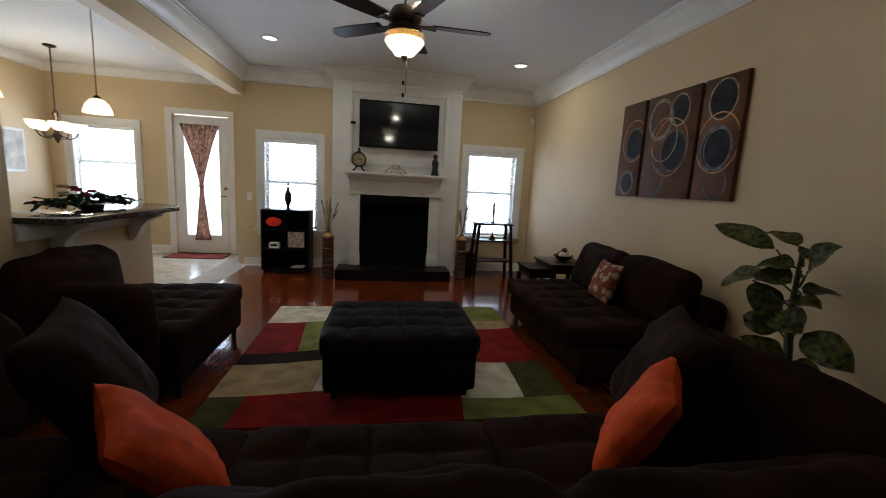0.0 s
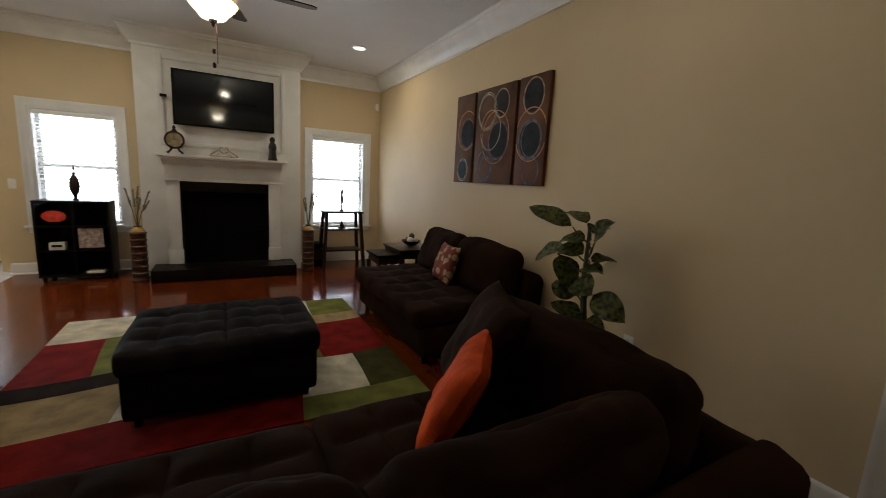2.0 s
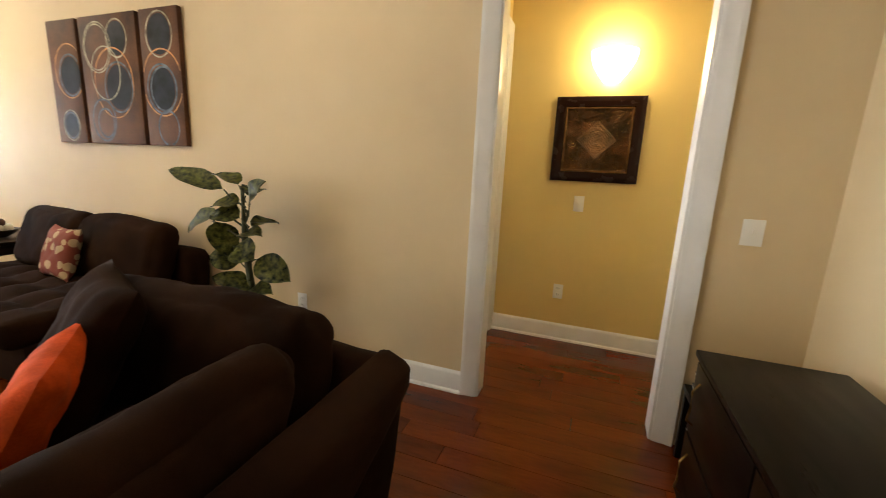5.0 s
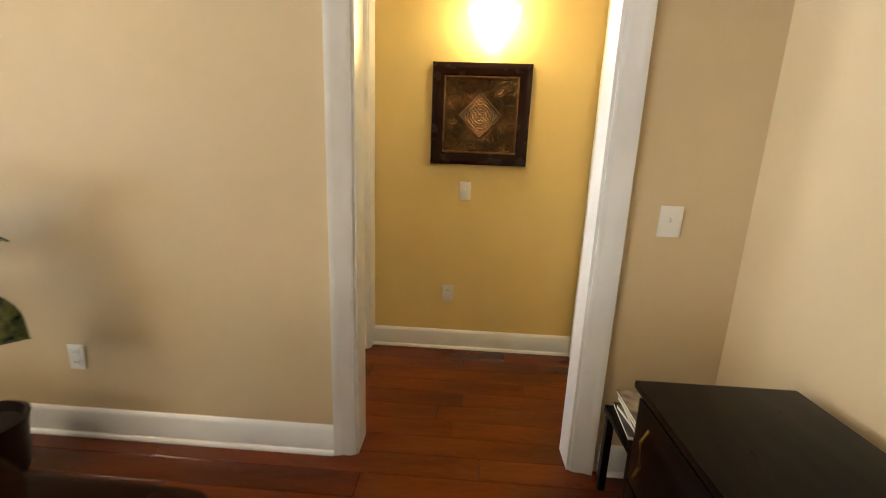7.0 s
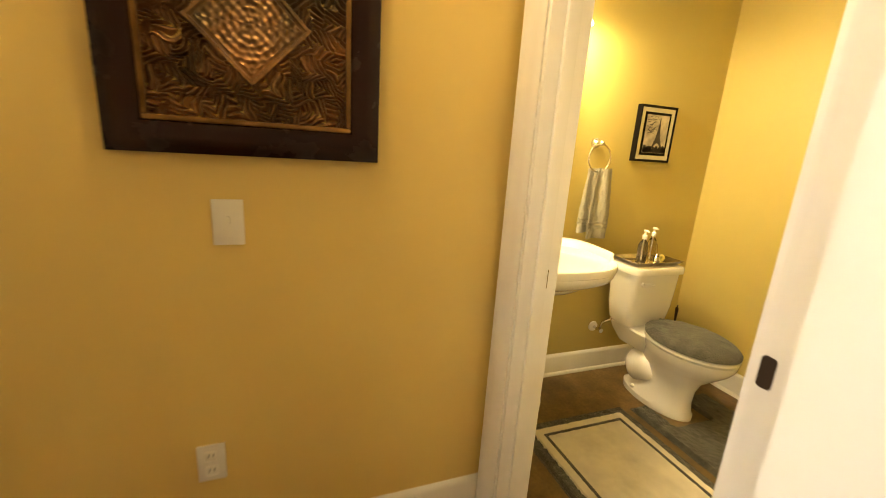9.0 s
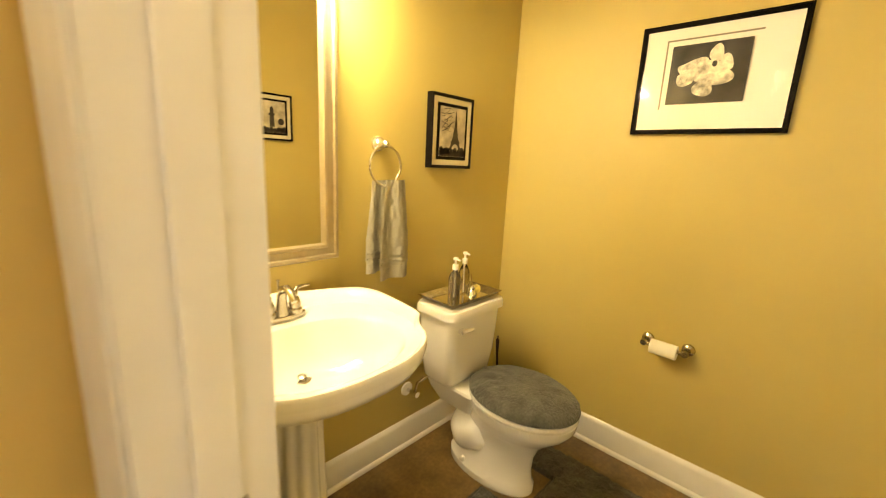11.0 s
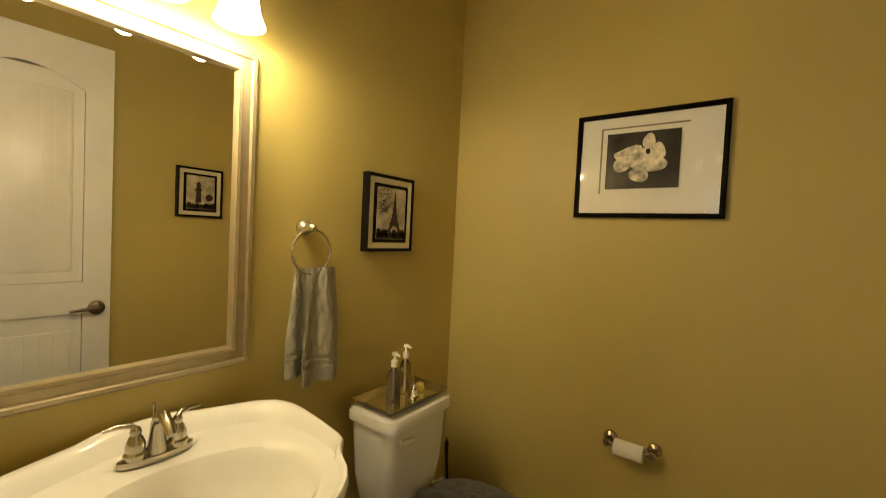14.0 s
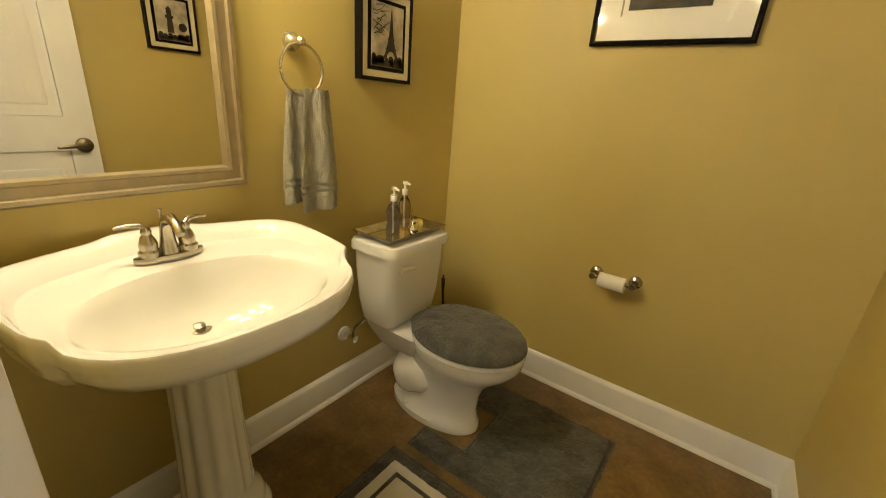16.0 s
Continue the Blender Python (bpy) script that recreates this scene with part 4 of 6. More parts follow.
part("body", lathe([(0.025, 0), (0.03, 0.008), (0.016, 0.03), (0.045, 0.12), (0.05, 0.17), (0.036, 0.25), (0.014, 0.29), (0.02, 0.31), (0.010, 0.315)], 22), BRONZE, ur)
part("stem", tube([(0, 0, 0.31), (0.003, 0, 0.36), (0, 0, 0.42)], [0.006, 0.011, 0.003], 8), BRONZE, ur)


def floor_vase(x, y, seed):
    v = thing("floor_vase", "tall banded bamboo floor vase with dried branches", "vase", x, y, 0, group="floor vases")
    prof = [(0.075, 0), (0.085, 0.02)]
    for k in range(7):
        z = 0.02 + 0.08 * k
        prof += [(0.078, z + 0.01), (0.080, z + 0.06), (0.086, z + 0.07), (0.086, z + 0.08)]
    part("body", lathe(prof + [(0.07, 0.60), (0.035, 0.64), (0.04, 0.66)], 24), BAMBOO, v)
    part("collar", lathe([(0.082, 0.575), (0.07, 0.61), (0.04, 0.645)], 24), GOLD, v, "gold collar")
    random.seed(seed)
    for k in range(7):
        a, r = random.random() * 6.28, random.uniform(0.05, 0.14)
        pts = [(0, 0, 0.62), (0.3 * r * math.cos(a), 0.3 * r * math.sin(a), 0.80), (r * math.cos(a), r * math.sin(a), 0.95 + random.random() * 0.2)]
        b = part("branch", tube(pts, [0.004, 0.0035, 0.0015], 6), STEM, v)
        bm = bmesh.new()
        for j in range(8):
            t = 0.3 + 0.7 * j / 8
            p = Vector(pts[1]).lerp(Vector(pts[2]), t)
            soft(0.018, 0.012, 0.035, 0.006, 0, 6, m=Matrix.Translation(p) @ pose(0, 0, 0, random.uniform(-50, 50), random.uniform(-50, 50), random.uniform(0, 360)), bm=bm, wrinkle=0)
        part("dried_leaves", bm, material("dried_leaf", (0.20, 0.17, 0.09), 0.8, var=0.3, scale=30), b)


floor_vase(-0.42, 5.40, 5)
floor_vase(1.52, 5.50, 6)

# stand by the other window, with a statuette
st = thing("ladder_stand", "dark wooden slant-legged stand with two shelves", "shelf", 2.03, 5.62, 0)
for sx in (-1, 1):
    for sy in (-1, 1):
        part("leg", tube([(sx * 0.30, sy * 0.17, 0.0), (sx * 0.245, sy * 0.12, 0.83)], 0.032, 4), DARKW, st)
part("top", box(-0.29, 0.29, -0.15, 0.15, 0.825, 0.85, 0.004), DARKW, st)
part("shelf", box(-0.27, 0.27, -0.14, 0.14, 0.57, 0.59, 0.004), DARKW, st)
part("shelf", box(-0.285, 0.285, -0.15, 0.15, 0.26, 0.28, 0.004), DARKW, st)
solid("statuette", lathe([(0.03, 0), (0.032, 0.012), (0.012, 0.03), (0.010, 0.09), (0.018, 0.14), (0.022, 0.19), (0.012, 0.24), (0.017, 0.27), (0.015, 0.30), (0.004, 0.315)], 16, pose(2.03, 5.62, 0.8505), sx=1.0, sy=0.7),
      BRONZE, "slim dark statuette on the stand", "statue")
solid("small_ornament", lathe([(0.05, 0), (0.055, 0.01), (0.03, 0.03), (0.035, 0.05), (0.012, 0.08), (0.006, 0.16)], 16, pose(2.03, 5.60, 0.5905)), BRONZE, "dark ornament on the stand's shelf", "ornament")
sb = thing("subwoofer", "round black speaker on the floor beside the stand", "speaker", 1.70, 5.86, 0)
part("cabinet", soft(0.24, 0.26, 0.34, 0.03, 0, 10, m=pose(0, 0, 0.17), wrinkle=0), BLACK, sb)
part("cone", lathe([(0.09, 0), (0.085, 0.012), (0.03, 0.004)], 24, pose(0, -0.128, 0.18, 90, 0, 0)), BRONZE, sb)

# mantel ornaments
mc = thing("mantel_clock", "round bronze clock on scrolled feet on the mantel", "clock", -0.02, 5.50, 1.516)
part("case", lathe([(0.10, -0.02), (0.105, -0.01), (0.105, 0.02), (0.085, 0.026)], 28, pose(0, 0, 0.165, 90, 0, 0)), BRONZE, mc)
part("dial", lathe([(0.083, 0.0265), (0.083, 0.0275)], 28, pose(0, 0, 0.165, 90, 0, 0)), material("aged_dial", (0.35, 0.27, 0.16), 0.5, var=0.2, scale=20), mc)
bm = box(-0.002, 0.002, -0.030, -0.028, 0.165, 0.215)
box(0.0, 0.045, -0.030, -0.028, 0.163, 0.167, bm=bm)
part("clock_hand", bm, BLACK, mc)
for s in (-1, 1):
    part("foot", tube([(s * 0.03, 0, 0.08), (s * 0.045, 0, 0.04), (s * 0.085, 0, 0.012), (s * 0.06, 0, 0.008)], [0.012, 0.012, 0.010, 0.008], 8), BRONZE, mc)
part("finial", lathe([(0.02, 0.26), (0.03, 0.275), (0.012, 0.295), (0.02, 0.31), (0.004, 0.335)], 14), BRONZE, mc)
ms = thing("mantel_scroll", "cream carved scroll ornament on the mantel", "ornament", 0.50, 5.55, 1.516)
bm = bmesh.new()
for s in (-1, 1):
    tube([(s * 0.005, 0, 0.05), (s * 0.06, 0, 0.085), (s * 0.10, 0, 0.06), (s * 0.145, 0, 0.03), (s * 0.155, 0, 0.008)], 0.009, 8, bm)
    tube([(s * 0.03, 0, 0.008), (s * 0.06, 0, 0.04), (s * 0.09, 0, 0.008)], 0.008, 8, bm)
    tube([(s * 0.01, 0, 0.12), (s * 0.04, 0, 0.125), (s * 0.05, 0, 0.09)], 0.007, 8, bm)
tube([(-0.155, 0, 0.009), (0.155, 0, 0.009)], 0.008, 8, bm)
part("scrolls", bm, material("antique_cream", (0.50, 0.42, 0.28), 0.6, var=0.2, scale=20), ms)
bm = lathe([(0.055, 0), (0.06, 0.01), (0.05, 0.05), (0.042, 0.12), (0.052, 0.18), (0.04, 0.22), (0.025, 0.235), (0.036, 0.262), (0.034, 0.29), (0.008, 0.31)], 18, pose(1.07, 5.53, 1.5155), sx=1.0, sy=0.7)
solid("figurine", bm, material("dark_carved_stone", (0.02, 0.018, 0.018), 0.35, var=0.6, scale=18), "dark carved figurine with pale accents on the mantel", "statue")
md = thing("media_box", "small black camera bar beside the television", "electronics", -0.10, 5.575, 2.19)
part("body", box(-0.05, 0.02, -0.02, 0.02, -0.015, 0.015, 0.005), BLACK, md)
part("clip", box(-0.02, 0.0, 0.021, 0.044, -0.01, 0.01), BLACK, md)

# ceiling fan
fan = thing("ceiling_fan", "bronze ceiling fan at rest with lit amber glass bowl", "ceiling fan", 0.44, 2.85, 0)
part("canopy", lathe([(0.07, H - 0.001), (0.072, H - 0.03), (0.03, H - 0.07)], 24), BRONZE, fan)
part("downrod", tube([(0, 0, H - 0.06), (0, 0, 2.66)], 0.013, 10), BRONZE, fan)
part("motor", lathe([(0.04, 2.68), (0.10, 2.66), (0.125, 2.62), (0.125, 2.57), (0.105, 2.54), (0.13, 2.53), (0.125, 2.50), (0.07, 2.48)], 32), BRONZE, fan)
part("collar", lathe([(0.14, 2.485), (0.15, 2.475), (0.12, 2.46)], 32), GOLD, fan, "copper collar")
part("bowl", lathe([(0.145, 2.44), (0.15, 2.43), (0.13, 2.40), (0.10, 2.37), (0.075, 2.34), (0.03, 2.328)], 32), SHADE, fan, "glowing amber bowl")
part("upper_bulb", soft(0.07, 0.07, 0.06, 0.03, 0.0, 10, m=pose(0.09, -0.06, 2.665), wrinkle=0), SHADE, fan, "glowing upper lamp")
part("finial", lathe([(0.03, 2.33), (0.022, 2.315), (0.010, 2.30), (0.004, 2.285)], 14), BRONZE, fan)
part("pull_chain", tube([(0.02, 0, 2.33), (0.02, 0, 2.06)], 0.0025, 6), BRONZE, fan)
for z in (2.12, 2.03):
    part("chain_knob", lathe([(0.005, z), (0.011, z + 0.008), (0.011, z + 0.03), (0.004, z + 0.036)], 10), BRONZE, fan)
for k in range(5):
    a = 72 * k + 2
    arm = part("blade_arm", extrude([(0.10, -0.02), (0.24, -0.045), (0.24, 0.045), (0.10, 0.02)], 2.545, 2.553), BRONZE, fan)
    arm.matrix_local = pose(0, 0, 0, 0, 0, a)
    out = [(0.20, -0.06), (0.45, -0.072), (0.62, -0.07), (0.66, -0.04), (0.67, 0.0), (0.66, 0.04), (0.62, 0.07), (0.45, 0.072), (0.20, 0.06)]
    bl = part("blade", extrude(out, 0, 0.008, m=pose(0, 0, 2.556, 10, 0, 0)), DARKW, fan)
    bl.matrix_local = pose(0, 0, 0, 0, 0, a)

for cx, cy in ((-1.0, 4.72), (2.0, 4.77), (-1.0, 0.9), (2.0, 0.9)):
    c = thing("downlight", "round white recessed downlight, lit", "ceiling light", cx, cy, H, group="recessed downlights")
    part("trim_ring", lathe([(0.10, -0.001), (0.098, -0.008), (0.075, -0.010), (0.072, -0.002)], 32), WHITE, c)
    part("lens", lathe([(0.071, -0.0012), (0.071, -0.004)], 28), CANL, c, "glowing lens")


def wall_plate(name, label, m, outlet=False, big=1.0):
    p = thing(name, label, "outlet" if outlet else "light switch")
    p.matrix_world = m
    part("cover_plate", box(-0.036 * big, 0.036 * big, -0.006, 0, -0.058, 0.058, 0.003), PLATE, p)
    if outlet:
        for z in (-0.024, 0.024):
            s = part("socket", box(-0.016, 0.016, -0.0085, -0.0055, z - 0.015, z + 0.015, 0.004), PLATE, p)
            bm = box(-0.007, -0.005, -0.009, -0.0084, z - 0.003, z + 0.007)
            box(0.005, 0.007, -0.009, -0.0084, z - 0.003, z + 0.007, bm=bm)
            part("slot", bm, BLACK, s)
    else:
        part("toggle", box(-0.005, 0.005, -0.018, -0.005, -0.004, 0.016, 0.002), PLATE, p)
    return p


wall_plate("light_switch", "white toggle switch on the tan wall", pose(2.759, -1.239, 1.094, 0, 0, -90), big=1.15)
wall_plate("wall_outlet", "white double outlet low on the tan wall", pose(2.759, 1.177, 0.385, 0, 0, -90), True)
wall_plate("light_switch", "white toggle switch below the framed relief", pose(3.839, -0.476, 1.091, 0, 0, -90))
wall_plate("wall_outlet", "white double outlet on the hall wall", pose(3.839, -0.394, 0.397, 0, 0, -90), True)
wall_plate("light_switch", "white double switch beside the window", pose(-1.66, 6.089, 1.07, 0, 0, 0))
ms2 = thing("motion_sensor", "small white alarm sensor in the wall corner", "sensor", 2.70, 6.05, 2.48, 40)
part("housing", box(-0.03, 0.03, -0.02, 0.02, -0.05, 0.05, 0.008), PLATE, ms2)
part("bracket", box(-0.01, 0.01, 0.018, 0.036, -0.02, 0.02), PLATE, ms2)

# console against the south wall
cn = thing("console_cabinet", "glossy black console cabinet with curved gold pulls", "cabinet", 1.72, -1.235, 0)
part("body", box(-0.60, 0.60, -0.22, 0.21, 0.06, 0.655, 0.004), BLACKW, cn)
part("top", box(-0.62, 0.62, -0.225, 0.23, 0.656, 0.68, 0.005), BLACKW, cn)
leg_block(cn, [(sx * 0.54, sy * 0.17) for sx in (-1, 1) for sy in (-1, 1)], 0.06)
for r in range(2):
    for c in range(2):
        x0, z0 = -0.585 + 0.59 * c, 0.09 + 0.285 * r
        dr = part("drawer", box(x0, x0 + 0.58, 0.2105, 0.226, z0, z0 + 0.27, 0.003), BLACKW, cn)
        part("drawer_pull", tube([(x0 + 0.50, 0.226, z0 + 0.22), (x0 + 0.49, 0.25, z0 + 0.19), (x0 + 0.47, 0.252, z0 + 0.13), (x0 + 0.50, 0.25, z0 + 0.07), (x0 + 0.51, 0.226, z0 + 0.05)], 0.004, 8), GOLD, dr, "curved gold pull")
stl = thing("low_stool", "low black stool holding magazines beside the console", "stool", 2.56, -1.24, 0)
part("seat", box(-0.13, 0.13, -0.17, 0.17, 0.34, 0.37, 0.005), BLACKW, stl)
for sx in (-1, 1):
    for sy in (-1, 1):
        part("leg", box(sx * 0.11 - 0.014, sx * 0.11 + 0.014, sy * 0.15 - 0.014, sy * 0.15 + 0.014, 0, 0.34, 0.002), BLACKW, stl)
random.seed(2)
COVERS = [material("magazine_cover", c, 0.3, var=0.3, scale=20) for c in ((0.05, 0.05, 0.06), (0.35, 0.28, 0.2), (0.5, 0.45, 0.4))]
for k in range(5):
    bk = thing("magazine", "worn magazine in a stack on the low stool", "magazine", 2.56 + random.uniform(-0.01, 0.01), -1.24 + random.uniform(-0.01, 0.01), 0.3705 + 0.0155 * k, random.uniform(-7, 7), group="magazine stack")
    part("pages", box(-0.10, 0.10, -0.14, 0.14, 0.001, 0.014), MATW, bk)
    part("cover", box(-0.102, 0.102, -0.142, 0.142, 0.0141, 0.015), random.choice(COVERS), bk)
dp = thing("round_plate", "large round gilt-rimmed plate leaning on the wall", "plate", 1.50, -1.40, 0.681)
part("dish", lathe([(0.02, 0), (0.17, 0.012), (0.20, 0.02), (0.205, 0.03), (0.17, 0.022), (0.02, 0.01)], 40, pose(0, 0, 0.205, -78, 0, 0)), material("pale_ceramic", (0.55, 0.45, 0.32), 0.25, var=0.2, scale=10), dp)
part("gilt_rim", tube([(0.205 * math.cos(a), 0.033 + 0.043 * math.sin(a), 0.205 + 0.2 * math.sin(a)) for a in [2 * math.pi * i / 40 for i in range(40)]][::1], 0.007, 8, closed=True), GOLD, dp)

# ---- breakfast bar, kitchen and dining ----
bar = thing("breakfast_bar", "raised breakfast bar with dark granite top and white corbels", "counter", 0, 0, 0)
part("half_wall", box(-1.86, -1.74, 2.152, 3.55, 0, 1.035), PAINT, bar, "painted half wall", smooth=False)
part("apron", box(-1.739, -1.70, 2.152, 3.55, 0.93, 1.034, 0.004), WHITE, bar)
part("worktop", extrude([(-1.95, 2.153), (-1.47, 2.153), (-1.43, 2.25), (-1.43, 3.40), (-1.50, 3.55), (-1.80, 3.72), (-1.95, 3.68)], 1.036, 1.072, bevel=0.006), GRANITE, bar, "dark granite top")
for y in (2.45, 3.25):
    part("corbel", extrude([(-1.739, 1.034), (-1.50, 1.034), (-1.51, 1.00), (-1.58, 0.97), (-1.64, 0.91), (-1.67, 0.84), (-1.70, 0.80), (-1.739, 0.79)], -y - 0.04, -y + 0.04,
                           m=pose(0, 0, 0, 90, 0, 0), bevel=0.005), WHITE, bar, "white scrolled corbel")
kc = thing("kitchen_counter", "low kitchen counter with granite top behind the bar", "counter", -2.17, 2.9, 0)
part("cabinet", box(-0.30, 0.30, -0.7, 0.6, 0.0, 0.88, 0.004), WHITE, kc)
part("worktop", box(-0.31, 0.305, -0.72, 0.62, 0.881, 0.92, 0.005), GRANITE, kc)
fa = thing("flower_arrangement", "red and cream flowers with dark green foliage on the bar", "flowers", -1.70, 2.75, 1.0725)
random.seed(11)
bm = bmesh.new()
for k in range(120):
    a, r = random.random() * 6.28, random.random()
    y = random.uniform(-0.38, 0.38)
    p = Vector((0.10 * r * math.cos(a), y, 0.04 + 0.09 * random.random() * (1 - abs(y) / 0.5)))
    lf = leaf_mesh(random.uniform(0.06, 0.12), 0.035, 0.5)
    merge(bm, lf, Matrix.Translation(p) @ pose(0, 0, 0, 0, random.uniform(-40, 20), random.uniform(0, 360)))
part("foliage", bm, material("silk_foliage", (0.035, 0.07, 0.022), 0.5, var=0.4, scale=30), fa, "dark green leaves")["kind"] = "stuff"
for k, (x, y, z, c) in enumerate(((0.02, -0.16, 0.15, "r"), (-0.04, -0.10, 0.16, "r"), (0.04, -0.05, 0.14, "r"), (0.0, -0.24, 0.13, "c"), (-0.03, -0.20, 0.17, "c"), (0.05, -0.12, 0.12, "r"))):
    bm = bmesh.new()
    for j in range(9):
        merge(bm, leaf_mesh(0.045, 0.035, 0.9), Matrix.Translation((x, y, z - 0.01)) @ pose(0, 0, 0, 0, -25 - 25 * (j % 2), 40 * j))
    part("blossom", bm, material("red_petal" if c == "r" else "cream_petal", (0.45, 0.02, 0.015) if c == "r" else (0.7, 0.6, 0.42), 0.6, var=0.2, scale=40), fa, "red blossom" if c == "r" else "cream blossom")
bm = lathe([(0.06, 0), (0.07, 0.01), (0.075, 0.04), (0.05, 0.045)], 18)
part("base_dish", bm, BRONZE, fa)


def pendant(x, y, zb):
    p = thing("pendant_light", "amber glass dome pendant on a thin rod, lit", "pendant light", x, y, 0, group="bar pendants")
    part("ceiling_cap", lathe([(0.06, H - 0.001), (0.058, H - 0.02), (0.02, H - 0.03)], 20), STEEL, p)
    part("rod", tube([(0, 0, H - 0.02), (0, 0, zb + 0.16)], 0.006, 8), STEEL, p)
    part("shade", lathe([(0.115, zb), (0.112, zb + 0.03), (0.09, zb + 0.085), (0.055, zb + 0.125), (0.02, zb + 0.14), (0.045, zb + 0.12), (0.08, zb + 0.08), (0.104, zb + 0.03)], 28), SHADE, p, "glowing amber dome")
    part("socket_cap", lathe([(0.03, zb + 0.135), (0.028, zb + 0.155), (0.012, zb + 0.17)], 16), BRONZE, p)


pendant(-2.40, 4.05, 1.88)
pendant(-2.78, 3.35, 1.88)
cd = thing("chandelier", "bronze chandelier with five upturned lit glass shades", "chandelier", -4.06, 5.95, 0)
part("ceiling_cap", lathe([(0.07, H - 0.001), (0.066, H - 0.02), (0.02, H - 0.035)], 20), BRONZE, cd)
part("chain", tube([(0, 0, H - 0.03), (0, 0, 2.10)], 0.008, 8), BRONZE, cd)
part("column", lathe([(0.012, 2.11), (0.04, 2.06), (0.025, 2.00), (0.035, 1.94), (0.02, 1.85), (0.05, 1.78), (0.03, 1.72), (0.006, 1.67)], 18), BRONZE, cd)
for k in range(5):
    a = radians(72 * k + 20)
    c, s = math.cos(a), math.sin(a)
    ar = part("arm", tube([(0.03 * c, 0.03 * s, 1.78), (0.12 * c, 0.12 * s, 1.73), (0.18 * c, 0.18 * s, 1.75), (0.225 * c, 0.225 * s, 1.82)], 0.008, 8), BRONZE, cd)
    part("shade", lathe([(0.03, 1.83), (0.055, 1.85), (0.085, 1.90), (0.10, 1.94), (0.092, 1.94), (0.05, 1.86)], 20, pose(0.225 * c, 0.225 * s, 0)), SHADE, ar, "glowing glass shade")
dpic = thing("wall_print", "pale framed print on the dining wall", "picture", -4.899, 6.3, 1.25, 90)
part("frame", box(-0.22, 0.22, -0.02, 0, 0, 0.62, 0.004), WHITE, dpic)
part("print", box(-0.18, 0.18, -0.023, -0.0205, 0.04, 0.58), material("faded_print", (0.55, 0.52, 0.46), 0.7, var=0.2, scale=6), dpic)
mat_ = thing("door_mat", "dark red door mat inside the patio door", "door mat", -2.68, 6.72, 0)
part("mat_top", box(-0.42, 0.42, -0.18, 0.18, 0.0, 0.012, 0.004), material("red_mat_pile", (0.22, 0.02, 0.012), 0.95, var=0.2, scale=30, bump=0.8, grain=200), mat_)
part("edge", box(-0.45, 0.45, -0.21, 0.21, 0.0, 0.006, 0.002), BROWN, mat_)

# patio curtain, tied in the middle
CURT = material("brown_check_voile", (0.30, 0.20, 0.15), 0.85, var=0.3, scale=26, bump=0.4, grain=160)
cu = thing("door_curtain", "brown patterned curtain tied at the waist on the patio door", "curtain", -2.68, 6.985, 0)
bm = bmesh.new()
nz, nx = 44, 30
g = []
for j in range(nz + 1):
    v = j / nz
    z = 2.16 - 1.92 * v
    k = abs(v - 0.52) / 0.52 if v < 0.52 else abs(v - 0.52) / 0.48
    half = 0.035 + (0.27 if v < 0.52 else 0.10) * (k ** 1.25)
    g.append([bm.verts.new(((i / nx * 2 - 1) * half, -0.02 - 0.018 * math.sin(i * 1.9) * min(1, half * 6), z)) for i in range(nx + 1)])
for j in range(nz):
    for i in range(nx):
        bm.faces.new((g[j][i], g[j][i + 1], g[j + 1][i + 1], g[j + 1][i]))
bmesh.ops.solidify(bm, geom=bm.faces[:], thickness=0.002)
part("cloth", bm, CURT, cu)
part("tie", lathe([(0.045, 1.14), (0.05, 1.16), (0.045, 1.18)], 16, pose(0, -0.02, 0)), CURT, cu)
part("rod", tube([(-0.30, -0.022, 2.165), (0.30, -0.022, 2.165)], 0.006, 8), WHITE, cu)

# ---- hall ----
hp = thing("framed_relief", "dark wood frame with embossed copper leaf relief", "picture", 3.839, -0.547, 1.256, -90)
S = 0.592
bm = bmesh.new()
pr = [(0, 0), (0.030, 0.0), (0.036, 0.014), (0.032, 0.036), (0.024, 0.054), (0.024, 0.066), (0.018, 0.07), (0, 0.07)]
ring = [[bm.verts.new((sx * (S / 2 - q), -t, (S - q) if top else q)) for t, q in pr] for sx, top in ((-1, 0), (-1, 1), (1, 1), (1, 0))]
for a, b in zip(ring, ring[1:] + ring[:1]):
    for k in range(len(pr)):
        j = (k + 1) % len(pr)
        bm.faces.new((a[k], a[j], b[j], b[k]))
part("frame", bm, material("dark_mahogany_frame", (0.016, 0.0045, 0.0025), 0.26, var=0.04, scale=12, spec=0.25), hp)
bm = bmesh.new()
e, q = S / 2 - 0.070, 0.012
for x0, x1, z0, z1 in ((-e, e, S - 0.07 - q, S - 0.07), (-e, e, 0.07, 0.07 + q), (-e, -e + q, 0.07 + q, S - 0.07 - q), (e - q, e, 0.07 + q, S - 0.07 - q)):
    box(x0, x1, -0.020, -0.002, z0, z1, 0.003, bm)
part("inner_fillet", bm, material("dull_gold", (0.20, 0.11, 0.038), 0.4, metal=0.8, var=0.2, scale=18), hp, "dull gold inner fillet")
bm = bmesh.new()
n = 230
e = S / 2 - 0.081
g = []
